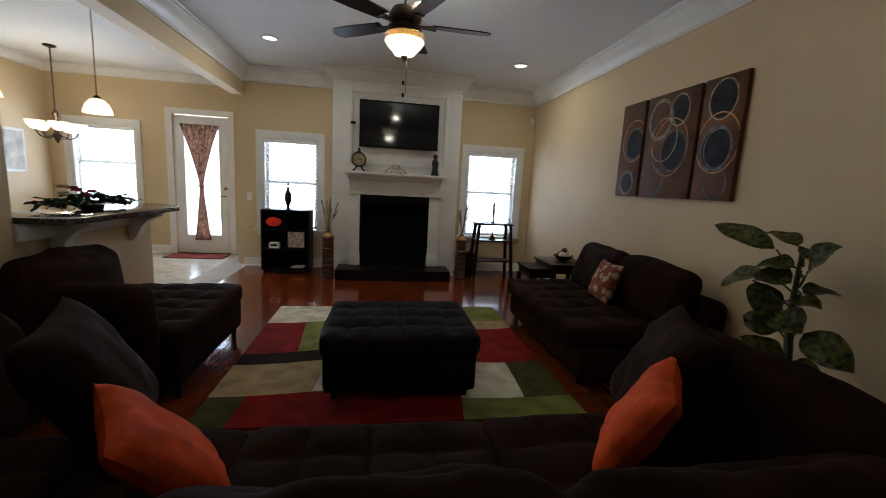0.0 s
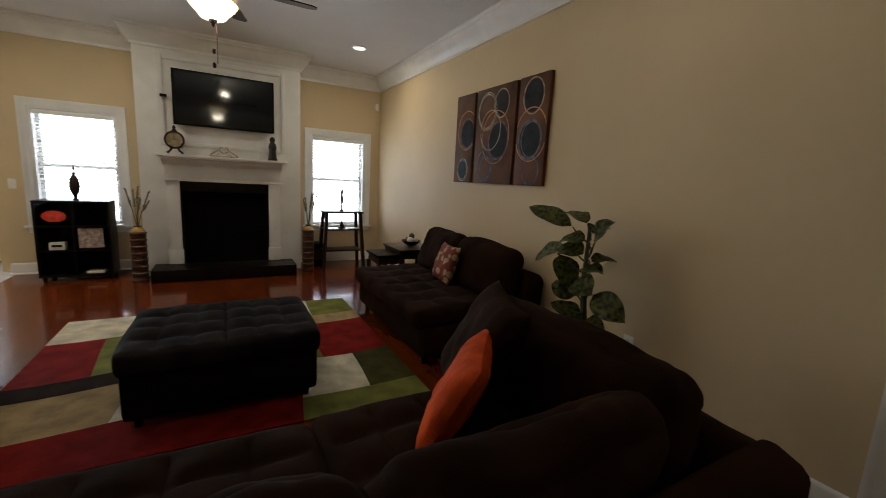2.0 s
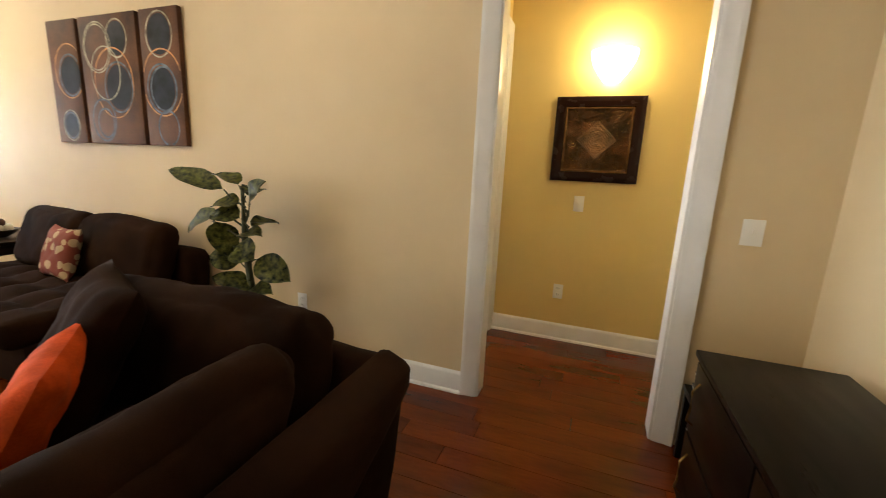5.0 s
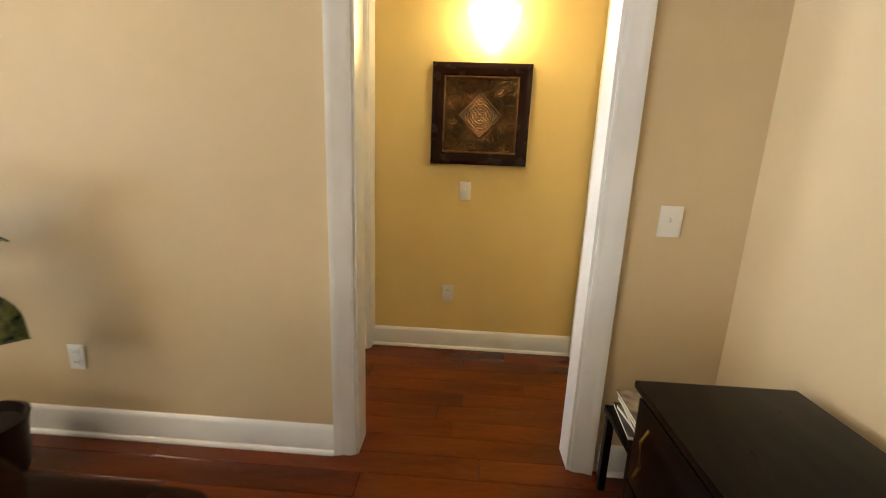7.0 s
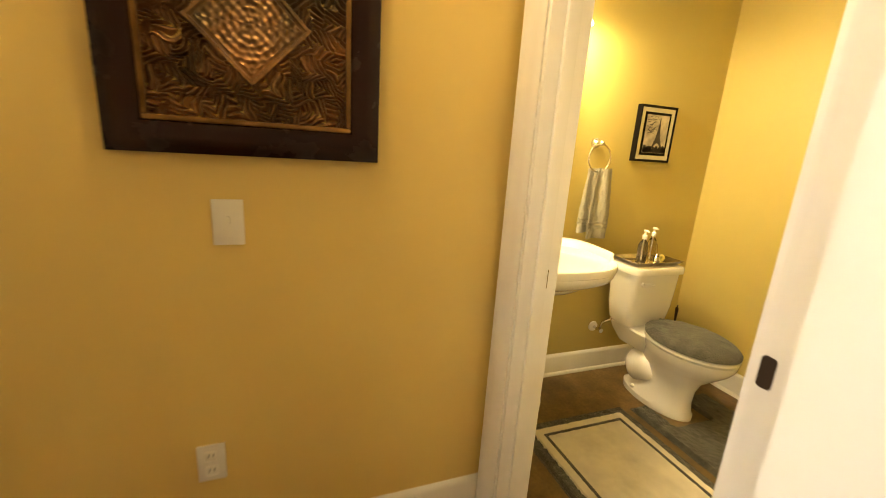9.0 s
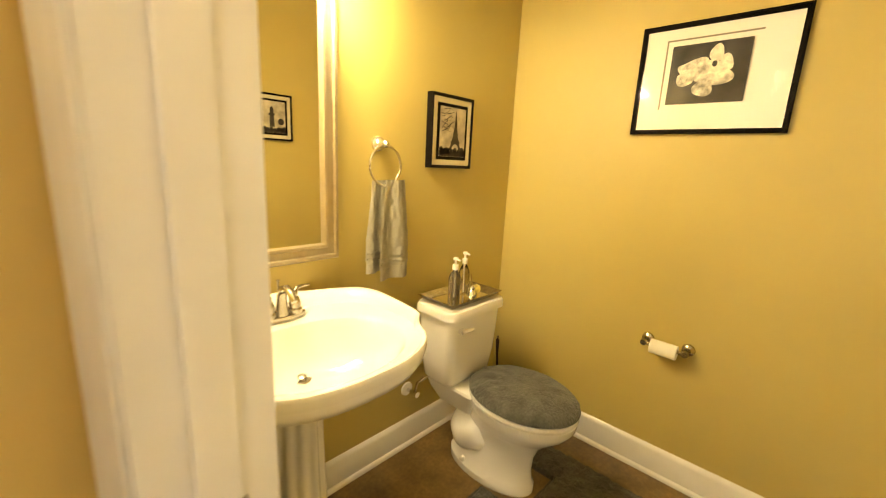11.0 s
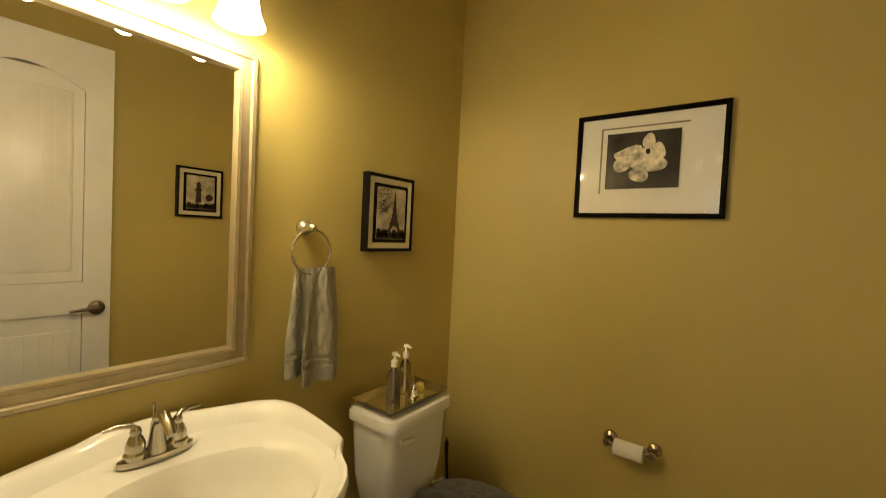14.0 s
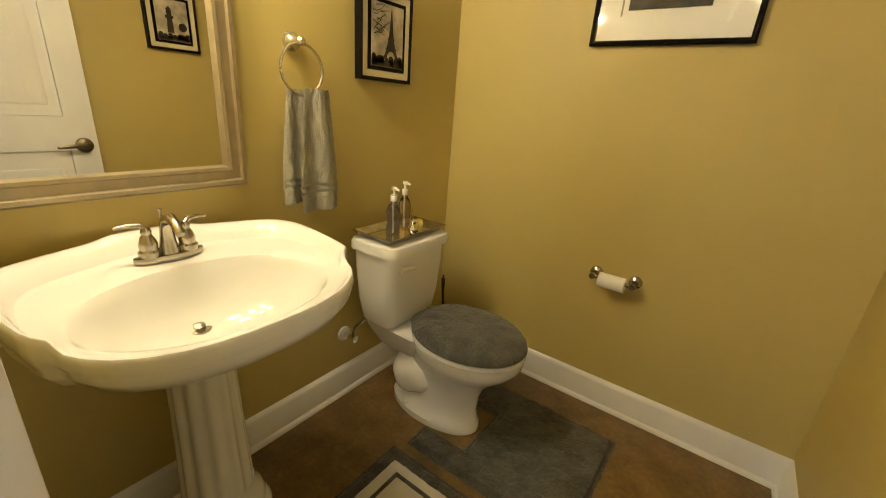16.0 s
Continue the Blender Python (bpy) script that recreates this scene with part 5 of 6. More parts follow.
for i in range(n + 1):
    row = []
    for j in range(n + 1):
        x, z = -e + 2 * e * i / n, -e + 2 * e * j / n
        r = math.hypot(x, z)
        wx, wz = x + 0.022 * noise.noise(Vector((x * 16, z * 16, 7))), z + 0.022 * noise.noise(Vector((x * 16, z * 16, 9)))
        cx, cz = math.floor(wx / 0.055 + 0.5 * (math.floor(wz / 0.055) % 2)), math.floor(wz / 0.055)
        ang = noise.noise(Vector((cx * 1.7, cz * 1.3, 0))) * 4.0
        lx, lz = wx - (cx + 0.5 - 0.5 * (cz % 2)) * 0.055, wz - (cz + 0.5) * 0.055
        along, across = lx * math.cos(ang) + lz * math.sin(ang), -lx * math.sin(ang) + lz * math.cos(ang)
        frond = math.sin((along + abs(across) * 1.1) * 420 + noise.noise(Vector((x * 30, z * 30, 3))) * 2.5)
        y = 0.0060 * min(1.0, 0.4 + 4.5 * max(abs(x), abs(z))) * frond + 0.003 * noise.noise(Vector((x * 14, z * 14, 1))) - 0.003 * math.exp(-(across / 0.004) ** 2)
        d = abs(x) + abs(z)
        if d < 0.135:
            lace = math.sin(abs(x) * 260 + 4 * z) * math.sin(abs(z) * 260 + 3 * x) + 0.6 * math.sin(r * 420)
            y = 0.0065 if d > 0.122 else (0.0 if d > 0.112 else 0.0028 * lace + 0.002)
        row.append(bm.verts.new((x, -0.006 - y, S / 2 + z)))
    g.append(row)
for i in range(n):
    for j in range(n):
        bm.faces.new((g[i][j], g[i + 1][j], g[i + 1][j + 1], g[i][j + 1]))
part("embossed_panel", bm, material("embossed_copper", (0.34, 0.18, 0.085), 0.34, metal=0.7, var=0.3, scale=7, bump=0.3, grain=90, colour2=(0.12, 0.09, 0.05), gvar=0.35), hp, "embossed copper leaf panel")
sn = thing("wall_sconce", "lit half-bowl glass wall sconce", "wall light", 3.839, -0.60, 2.06)
part("back_plate", box(-0.012, 0, -0.05, 0.05, -0.08, 0.05, 0.004), STEEL, sn)
bm = bmesh.new()
rows = []
for j in range(10):
    t = j / 9
    r = 0.05 + 0.10 * math.sin(t * math.pi / 2)
    rows.append([bm.verts.new((-0.012 - r * math.sin(math.pi * i / 20) * 0.85, r * math.cos(math.pi * i / 20), -0.12 + 0.20 * t)) for i in range(21)])
for a, b in zip(rows, rows[1:]):
    for i in range(20):
        bm.faces.new((a[i], a[i + 1], b[i + 1], b[i]))
bm.faces.new(rows[0])
bmesh.ops.solidify(bm, geom=bm.faces[:], thickness=0.004)
part("shade", bm, SCONCE, sn, "glowing frosted half bowl")

# ---- bath beyond the hall ----
vb = thing("bath_vanity", "cream bath vanity cabinet with drawers and stone top", "cabinet", 4.85, 1.75, 0)
part("body", box(-0.29, 0.32, -1.2, 1.2, 0.09, 0.82, 0.003), material("cream_cabinet_paint", (0.72, 0.68, 0.54), 0.4, var=0.04), vb)
part("plinth", box(-0.24, 0.32, -1.19, 1.19, 0, 0.09), WHITE, vb)
part("worktop", box(-0.32, 0.325, -1.22, 1.22, 0.821, 0.86, 0.006), TILE, vb, "beige stone top")
for k in range(4):
    y0 = -1.17 + 0.59 * k
    for z0, z1 in ((0.12, 0.34), (0.36, 0.57), (0.59, 0.79)):
        dr = part("drawer", box(-0.309, -0.291, y0, y0 + 0.56, z0, z1, 0.006), bpy.data.materials["cream_cabinet_paint"], vb)
        part("drawer_moulding", box(-0.314, -0.3085, y0 + 0.05, y0 + 0.51, z0 + 0.04, z1 - 0.04, 0.004), bpy.data.materials["cream_cabinet_paint"], dr)
        part("drawer_pull", tube([(-0.314, y0 + 0.23, (z0 + z1) / 2), (-0.336, y0 + 0.24, (z0 + z1) / 2), (-0.336, y0 + 0.32, (z0 + z1) / 2), (-0.314, y0 + 0.33, (z0 + z1) / 2)], 0.004, 6), STEEL, dr)
bf = thing("bath_faucet", "chrome bath faucet on the stone top", "faucet", 4.80, 1.35, 0.861)
part("spout", tube([(0.05, 0, 0), (0.05, 0, 0.12), (0.0, 0, 0.15), (-0.06, 0, 0.11)], 0.012, 10), CHROME, bf)
for s in (-1, 1):
    part("handle", lathe([(0.022, 0), (0.018, 0.03), (0.025, 0.05), (0.01, 0.06)], 14, pose(0.05, s * 0.10, 0)), CHROME, bf)
solid("dark_dish", lathe([(0.06, 0), (0.11, 0.02), (0.12, 0.03), (0.06, 0.012)], 24, pose(4.72, 0.95, 0.861)), BRONZE, "dark dish on the bath vanity", "dish")

# ---- powder room ----
SX, SY = 4.545, -1.718      # wall face and centre of the sink


def pedestal_sink():
    t = thing("pedestal_sink", "white porcelain pedestal sink with scalloped backsplash", "sink", SX, SY, 0)
    half = [(0.0, 0.590), (0.05, 0.589), (0.10, 0.583), (0.15, 0.569), (0.19, 0.549), (0.225, 0.522), (0.25, 0.490), (0.268, 0.452), (0.272, 0.436), (0.290, 0.424), (0.298, 0.40),
            (0.306, 0.35), (0.315, 0.29), (0.322, 0.23), (0.325, 0.18), (0.320, 0.14), (0.305, 0.105), (0.275, 0.078), (0.24, 0.060), (0.20, 0.045), (0.16, 0.030), (0.12, 0.016), (0.08, 0.004), (0.0, 0.0)]
    line = half + [(-u, d) for u, d in half[::-1]][1:-1]
    cu, cd = 0.0, 0.36

    def outer(a):
        du, dd = math.cos(a), math.sin(a)
        best = 0.3
        for (u0, d0), (u1, d1) in zip(line, line[1:] + line[:1]):
            eu, ed = u1 - u0, d1 - d0
            den = du * ed - dd * eu
            if abs(den) < 1e-9:
                continue
            s = ((u0 - cu) * ed - (d0 - cd) * eu) / den
            k = ((u0 - cu) * dd - (d0 - cd) * du) / den
            if s > 0 and -1e-6 <= k <= 1 + 1e-6:
                best = s
        return best

    def inner(a):
        return 1 / math.hypot(math.cos(a) / 0.240, math.sin(a) / 0.178)

    def lift(u, d):
        f = max(0, min(1, (0.455 - d) / 0.035))
        g = max(0, min(1, (0.13 - abs(u)) / 0.06)) if d < 0.1 else 0
        return f * f * (3 - 2 * f) * 0.026 + g * g * (3 - 2 * g) * 0.008

    # (zone, share of the way, height, share of the raised rim)
    rings = [("b", 0.08, 0.700, 0), ("b", 0.30, 0.704, 0), ("b", 0.55, 0.718, 0), ("b", 0.74, 0.744, 0), ("b", 0.87, 0.780, 0), ("b", 0.95, 0.814, 0), ("b", 0.99, 0.832, 0), ("b", 1.03, 0.841, 0),
             ("d", 0.18, 0.845, 0), ("d", 0.45, 0.848, 0), ("d", 0.62, 0.850, 0.05), ("d", 0.70, 0.853, 0.5), ("d", 0.77, 0.857, 0.9), ("d", 0.85, 0.860, 1), ("d", 0.93, 0.861, 1), ("d", 0.98, 0.858, 1),
             ("d", 1.0, 0.850, 0.95), ("o", 1.0, 0.838, 0.6), ("o", 0.992, 0.830, 0.3), ("o", 0.975, 0.827, 0), ("o", 0.972, 0.812, 0), ("o", 0.95, 0.803, 0), ("o", 0.92, 0.79, 0), ("o", 0.84, 0.765, 0),
             ("o", 0.72, 0.742, 0), ("o", 0.58, 0.72, 0), ("o", 0.45, 0.70, 0), ("o", 0.38, 0.67, 0)]
    n = 144
    bm = bmesh.new()
    loops = []
    for kind, f, z, share in rings:
        loop = []
        for i in range(n):
            a = 2 * math.pi * i / n
            ri, ro = inner(a), outer(a)
            r = ri * f if kind == "b" else ri * 1.03 + (ro - ri * 1.03) * f if kind == "d" else ro * f
            u, d = cu + r * math.cos(a), cd + r * math.sin(a)
            up = lift(u, d) * share
            if kind == "o" and f < 0.9:
                d += (0.17 - cd) * (1 - f) * 0.8
            loop.append(bm.verts.new((-max(d, 0.001), u, z + up)))
        loops.append(loop)
    for a, b in zip(loops, loops[1:]):
        for i in range(n):
            bm.faces.new((a[i], a[(i + 1) % n], b[(i + 1) % n], b[i]))
    bm.faces.new(loops[0]), bm.faces.new(loops[-1])
    part("basin", bm, PORC, t)
    prof = [(0.135, 0.0), (0.137, 0.03), (0.128, 0.045), (0.118, 0.06), (0.122, 0.075), (0.112, 0.10), (0.098, 0.125), (0.094, 0.15)]
    bm = lathe(prof, 40, pose(-0.175, -0.012, 0))
    lathe([(0.094, 0.15), (0.086, 0.35), (0.080, 0.59)], 96, pose(-0.175, -0.012, 0), bm, flutes=12, depth=0.09)
    lathe([(0.080, 0.59), (0.094, 0.60), (0.096, 0.615), (0.088, 0.625), (0.100, 0.645), (0.124, 0.668), (0.140, 0.70)], 40, pose(-0.175, -0.012, 0), bm)
    part("pedestal", bm, PORC, t, "fluted porcelain pedestal")
    bm = lathe([(0.026, 0.0), (0.026, 0.004), (0.018, 0.005)], 20, pose(-0.262, 0.01, 0.712, 0, -6, 0))
    lathe([(0.013, 0.004), (0.013, 0.012), (0.006, 0.015)], 16, pose(-0.262, 0.01, 0.712, 0, -6, 0), bm)
    part("drain", bm, STEEL, t, "nickel drain with stopper")
    # faucet
    f = thing("faucet", "brushed nickel centre-set faucet with two lever handles", "faucet", SX - 0.125, SY - 0.002, 0.849)
    f.scale = (0.88, 0.88, 0.88)
    out = [(0.03 * math.cos(a) * (1 if abs(math.sin(a)) < 0.95 else 1), 0.085 * math.sin(a)) for a in [2 * math.pi * i / 28 for i in range(28)]]
    part("base_plate", extrude(out, 0, 0.016, bevel=0.004), STEEL, f)
    part("spout", tube([(0, 0, 0.012), (0, 0, 0.05), (-0.002, 0, 0.085), (-0.014, 0, 0.108), (-0.04, 0, 0.118), (-0.07, 0, 0.108), (-0.092, 0, 0.086)],
                       [0.026, 0.019, 0.016, 0.015, 0.014, 0.0125, 0.011], 16), STEEL, f)
    part("lift_rod", tube([(0.022, 0, 0.02), (0.022, 0, 0.125), (0.022, 0, 0.132)], [0.003, 0.003, 0.006], 8), STEEL, f)
    for s in (-1, 1):
        h = part("handle", lathe([(0.026, 0), (0.026, 0.014), (0.021, 0.02), (0.022, 0.035), (0.016, 0.052), (0.011, 0.06), (0.013, 0.068), (0.009, 0.078)], 18, pose(0, s * 0.046, 0.014)), STEEL, f)
        part("lever", tube([(0, s * 0.046, 0.088), (0.006, s * 0.056, 0.098), (0.012, s * 0.08, 0.100), (0.018, s * 0.108, 0.096)], [0.008, 0.007, 0.006, 0.004], 10), STEEL, h)


def rounded_rect(w, d, r, n=5):
    pts = []
    for cx, cy, a0 in ((w / 2 - r, d / 2 - r, 0), (-w / 2 + r, d / 2 - r, 90), (-w / 2 + r, -d / 2 + r, 180), (w / 2 - r, -d / 2 + r, 270)):
        for i in range(n + 1):
            a = radians(a0 + 90 * i / n)
            pts.append((cx + r * math.cos(a), cy + r * math.sin(a)))
    return pts


def loft(rings, bm=None):
    tmp = bmesh.new()
    loops = [[tmp.verts.new(p) for p in ring] for ring in rings]
    n = len(loops[0])
    for a, b in zip(loops, loops[1:]):
        for i in range(n):
            tmp.faces.new((a[i], a[(i + 1) % n], b[(i + 1) % n], b[i]))
    tmp.faces.new(loops[0]), tmp.faces.new(loops[-1])
    return merge(bm or bmesh.new(), tmp)


def oval(cx, a, b, z, n=40, flat=0.0):
    """A ring, longer forward (-x)."""
    return [(cx + a * math.cos(t) * (1 if math.cos(t) < 0 else 1 - flat), b * math.sin(t), z) for t in (2 * math.pi * i / n for i in range(n))]


def toilet():
    t = thing("toilet", "white two-piece toilet with grey plush lid cover", "toilet", 4.51, -2.54, 0)
    bm = loft([oval(-0.325, 0.215, 0.112, 0.0), oval(-0.325, 0.215, 0.112, 0.028), oval(-0.33, 0.200, 0.098, 0.045), oval(-0.345, 0.180, 0.084, 0.10), oval(-0.355, 0.178, 0.080, 0.17),
               oval(-0.375, 0.182, 0.090, 0.225), oval(-0.41, 0.200, 0.122, 0.275), oval(-0.445, 0.218, 0.156, 0.325), oval(-0.4555, 0.230, 0.177, 0.36), oval(-0.4555, 0.232, 0.180, 0.385),
               oval(-0.4555, 0.215, 0.165, 0.392)])
    soft(0.24, 0.205, 0.20, 0.085, 0.01, 16, m=pose(-0.245, 0, 0.165, 0, 24, 0), bm=bm, wrinkle=0)
    loft([[(x - 0.16, y, z) for x, y in rounded_rect(w, d, 0.03)] for w, d, z in ((0.20, 0.17, 0.26), (0.27, 0.24, 0.33), (0.29, 0.27, 0.375), (0.28, 0.26, 0.385))], bm)
    part("bowl", bm, PORC, t)
    part("seat", loft([oval(-0.455, 0.225, 0.178, 0.393), oval(-0.455, 0.235, 0.186, 0.398), oval(-0.455, 0.235, 0.186, 0.410), oval(-0.455, 0.226, 0.178, 0.416)]), PORC, t)
    rings = []
    for k in range(9):
        q = k / 8
        rings.append(oval(-0.455, 0.236 * math.cos(q * 1.45) ** 0.45, 0.188 * math.cos(q * 1.45) ** 0.45, 0.417 + 0.048 * math.sin(q * 1.5), 64))
    for r in rings[1:]:
        for i, p in enumerate(r):
            v = noise.noise(Vector(p) * 38) * 0.007 + noise.noise(Vector(p) * 90) * 0.004
            r[i] = (p[0] + v, p[1] + v * 0.7, p[2] + v)
    part("lid_cover", loft(rings), GREYMAT, t, "fluffy grey lid cover")
    part("tank", loft([[(x - 0.115, y + 0.02, z) for x, y in rounded_rect(w, d, 0.045)] for w, d, z in ((0.15, 0.27, 0.388), (0.175, 0.30, 0.41), (0.195, 0.325, 0.50), (0.205, 0.34, 0.62), (0.21, 0.345, 0.70))]), PORC, t)
    part("tank_lid", loft([[(x - 0.118, y + 0.02, z) for x, y in rounded_rect(w, d, 0.045)] for w, d, z in ((0.215, 0.35, 0.701), (0.236, 0.37, 0.706), (0.236, 0.37, 0.733), (0.225, 0.36, 0.743), (0.20, 0.34, 0.746))]), PORC, t)
    bm = lathe([(0.013, 0), (0.013, 0.012)], 12, pose(-0.218, 0.135, 0.655, 0, -90, 0))
    tube([(-0.228, 0.14, 0.655), (-0.234, 0.105, 0.654), (-0.232, 0.07, 0.650)], [0.012, 0.011, 0.009], 8, bm)
    part("flush_lever", bm, PORC, t)
    for s in (-1, 1):
        part("bolt_cap", lathe([(0.014, 0), (0.013, 0.012), (0.006, 0.018)], 12, pose(-0.24, s * 0.092, 0.036)), PORC, t)
    v = thing("supply_valve", "white supply valve with braided hose below the tank", "valve", 4.55, -2.35, 0.30)
    part("escutcheon", lathe([(0.032, 0), (0.030, 0.008), (0.012, 0.012)], 18, pose(0, 0, 0, 0, -90, 0)), PLATE, v)
    part("stop", tube([(-0.01, 0, 0), (-0.06, 0, 0), (-0.075, 0, 0)], [0.009, 0.009, 0.014], 10), CHROME, v)
    part("hose", tube([(-0.055, 0, 0.005), (-0.06, -0.01, 0.05), (-0.085, -0.05, 0.08), (-0.10, -0.09, 0.092)], 0.006, 8), STEEL, v)


pedestal_sink()
toilet()

# mirror in a silver frame
mi = thing("wall_mirror", "rectangular mirror in a wide silver-gold frame", "mirror", 4.559, -1.7035, 0.978)
bm = bmesh.new()
prof = [(0.0, 0.0), (0.020, 0.0), (0.030, 0.006), (0.030, 0.016), (0.022, 0.020), (0.022, 0.042), (0.028, 0.046), (0.026, 0.054), (0.010, 0.058), (0.0, 0.058)]
ring = [[bm.verts.new((-t, sy * (0.2865 - w), (0.895 - w) if top else w)) for t, w in prof] for sy, top in ((1, 0), (1, 1), (-1, 1), (-1, 0))]
for a, b in zip(ring, ring[1:] + ring[:1]):
    for k in range(len(prof)):
        j = (k + 1) % len(prof)
        bm.faces.new((a[k], a[j], b[j], b[k]))
part("mirror_frame", bm, PEWTER, mi)
part("mirror_glass", box(-0.009, -0.001, -0.2315, 0.2315, 0.055, 0.840), MIRROR, mi)

vl = thing("vanity_light", "nickel bar light with three lit frosted bell shades", "wall light", 4.559, -1.71, 2.045)
part("back_bar", box(-0.03, 0, -0.27, 0.27, -0.035, 0.035, 0.008), STEEL, vl)
for yy in (-0.18, 0.0, 0.18):
    a = part("arm", tube([(-0.03, yy, 0.0), (-0.07, yy, 0.045), (-0.10, yy, 0.045), (-0.11, yy, 0.02)], 0.006, 8), STEEL, vl)
    part("cap", lathe([(0.024, -0.01), (0.027, 0.012), (0.012, 0.022)], 16, pose(-0.11, yy, 0.0)), STEEL, vl)
    prof = [(0.024, -0.012), (0.036, -0.04), (0.044, -0.08), (0.050, -0.115), (0.062, -0.145), (0.058, -0.145), (0.046, -0.115), (0.040, -0.08), (0.032, -0.04), (0.018, -0.014)]
    bm = lathe(prof, 24, pose(-0.11, yy, 0.0))
    part("shade", bm, SHADEW, vl, "glowing frosted bell shade")

# towel ring and towel
tr = thing("towel_ring", "brushed nickel towel ring on the wall", "towel ring", 4.559, -2.172, 1.386)
part("mount", lathe([(0.028, 0), (0.026, 0.012), (0.016, 0.02), (0.010, 0.045), (0.014, 0.055), (0.008, 0.064)], 20, pose(0, 0, 0, 0, -90, 0)), SATIN, tr)
part("ring", tube([(-0.052, 0.072 * math.sin(a), -0.072 - 0.006 + 0.072 * math.cos(a)) for a in [2 * math.pi * i / 40 for i in range(40)]], 0.0045, 8, closed=True), SATIN, tr)


def towel_fold(y0, y1, z0, z1, x, seed):
    bm = bmesh.new()
    nx, nz = 26, 66
    for side in (0, 1):
        g = []
        for j in range(nz + 1):
            v = j / nz
            row = []
            for i in range(nx + 1):
                u = i / nx
                spread = 0.62 + 0.38 * min(1, v * 1.6)
                yy = (y0 + y1) / 2 + (u - 0.5) * (y1 - y0) * spread
                fold = 0.012 * math.sin(u * 9 + seed + v * 1.2) * (0.4 + 0.6 * v) + 0.004 * noise.noise(Vector((u * 9, v * 14, seed)))
                band = -0.0045 if 0.77 < v < 0.80 or 0.83 < v < 0.86 else 0
                th = 0.009 * math.sin(math.pi * u) ** 0.4 + band
                row.append(bm.verts.new((x + fold + (th if side else -th), yy, z1 + (z0 - z1) * v)))
            g.append(row)
        for j in range(nz):
            for i in range(nx):
                f = (g[j][i], g[j][i + 1], g[j + 1][i + 1], g[j + 1][i])
                bm.faces.new(f if side else f[::-1])
    bmesh.ops.remove_doubles(bm, verts=bm.verts, dist=0.0004)
    return bm


tw = thing("hand_towel", "grey terry hand towel hanging through the ring", "towel", 4.51, -2.19, 1.245)
part("front_fold", towel_fold(-0.10, 0.055, -0.372, 0.012, -0.016, 1.0), TOWEL, tw)
part("back_fold", towel_fold(-0.04, 0.092, -0.345, 0.008, 0.016, 2.3), TOWEL, tw)

SEPIA = material("sepia_sky", (0.50, 0.44, 0.33), 0.5, var=0.2, scale=18)
SEPIAD = material("sepia_dark", (0.035, 0.026, 0.018), 0.5, var=0.3, scale=30)
FRAMEB = material("black_frame", (0.006, 0.005, 0.0045), 0.25, var=0.2, spec=0.15)
# mirror strips: the pale wall they reflect is given as base colour
BEVEL = material("mirror_strip_pale_reflection", (0.74, 0.68, 0.50), 0.15, metal=0.25, var=0.03)


def picture(name, label, w, h, m, border=0.016, deep=0.018, back=0.0):
    """A framed picture in its xz plane, centred at the base, front towards -y."""
    p = thing(name, label, "picture")
    p.matrix_world = m
    bm = bmesh.new()
    pr = [(-back, 0), (deep, 0), (deep + 0.003, border * 0.4), (deep - 0.003, border), (-back, border)]
    ring = [[bm.verts.new((sx * (w / 2 - q), -t, (h - q) if top else q)) for t, q in pr] for sx, top in ((-1, 0), (-1, 1), (1, 1), (1, 0))]
    for a, b in zip(ring, ring[1:] + ring[:1]):
        for k in range(len(pr)):
            j = (k + 1) % len(pr)
            bm.faces.new((a[k], a[j], b[j], b[k]))
    part("frame", bm, FRAMEB, p)
    return p


def plate(x0, x1, z0, z1, y0, y1):
    return box(x0, x1, y0, y1, z0, z1)


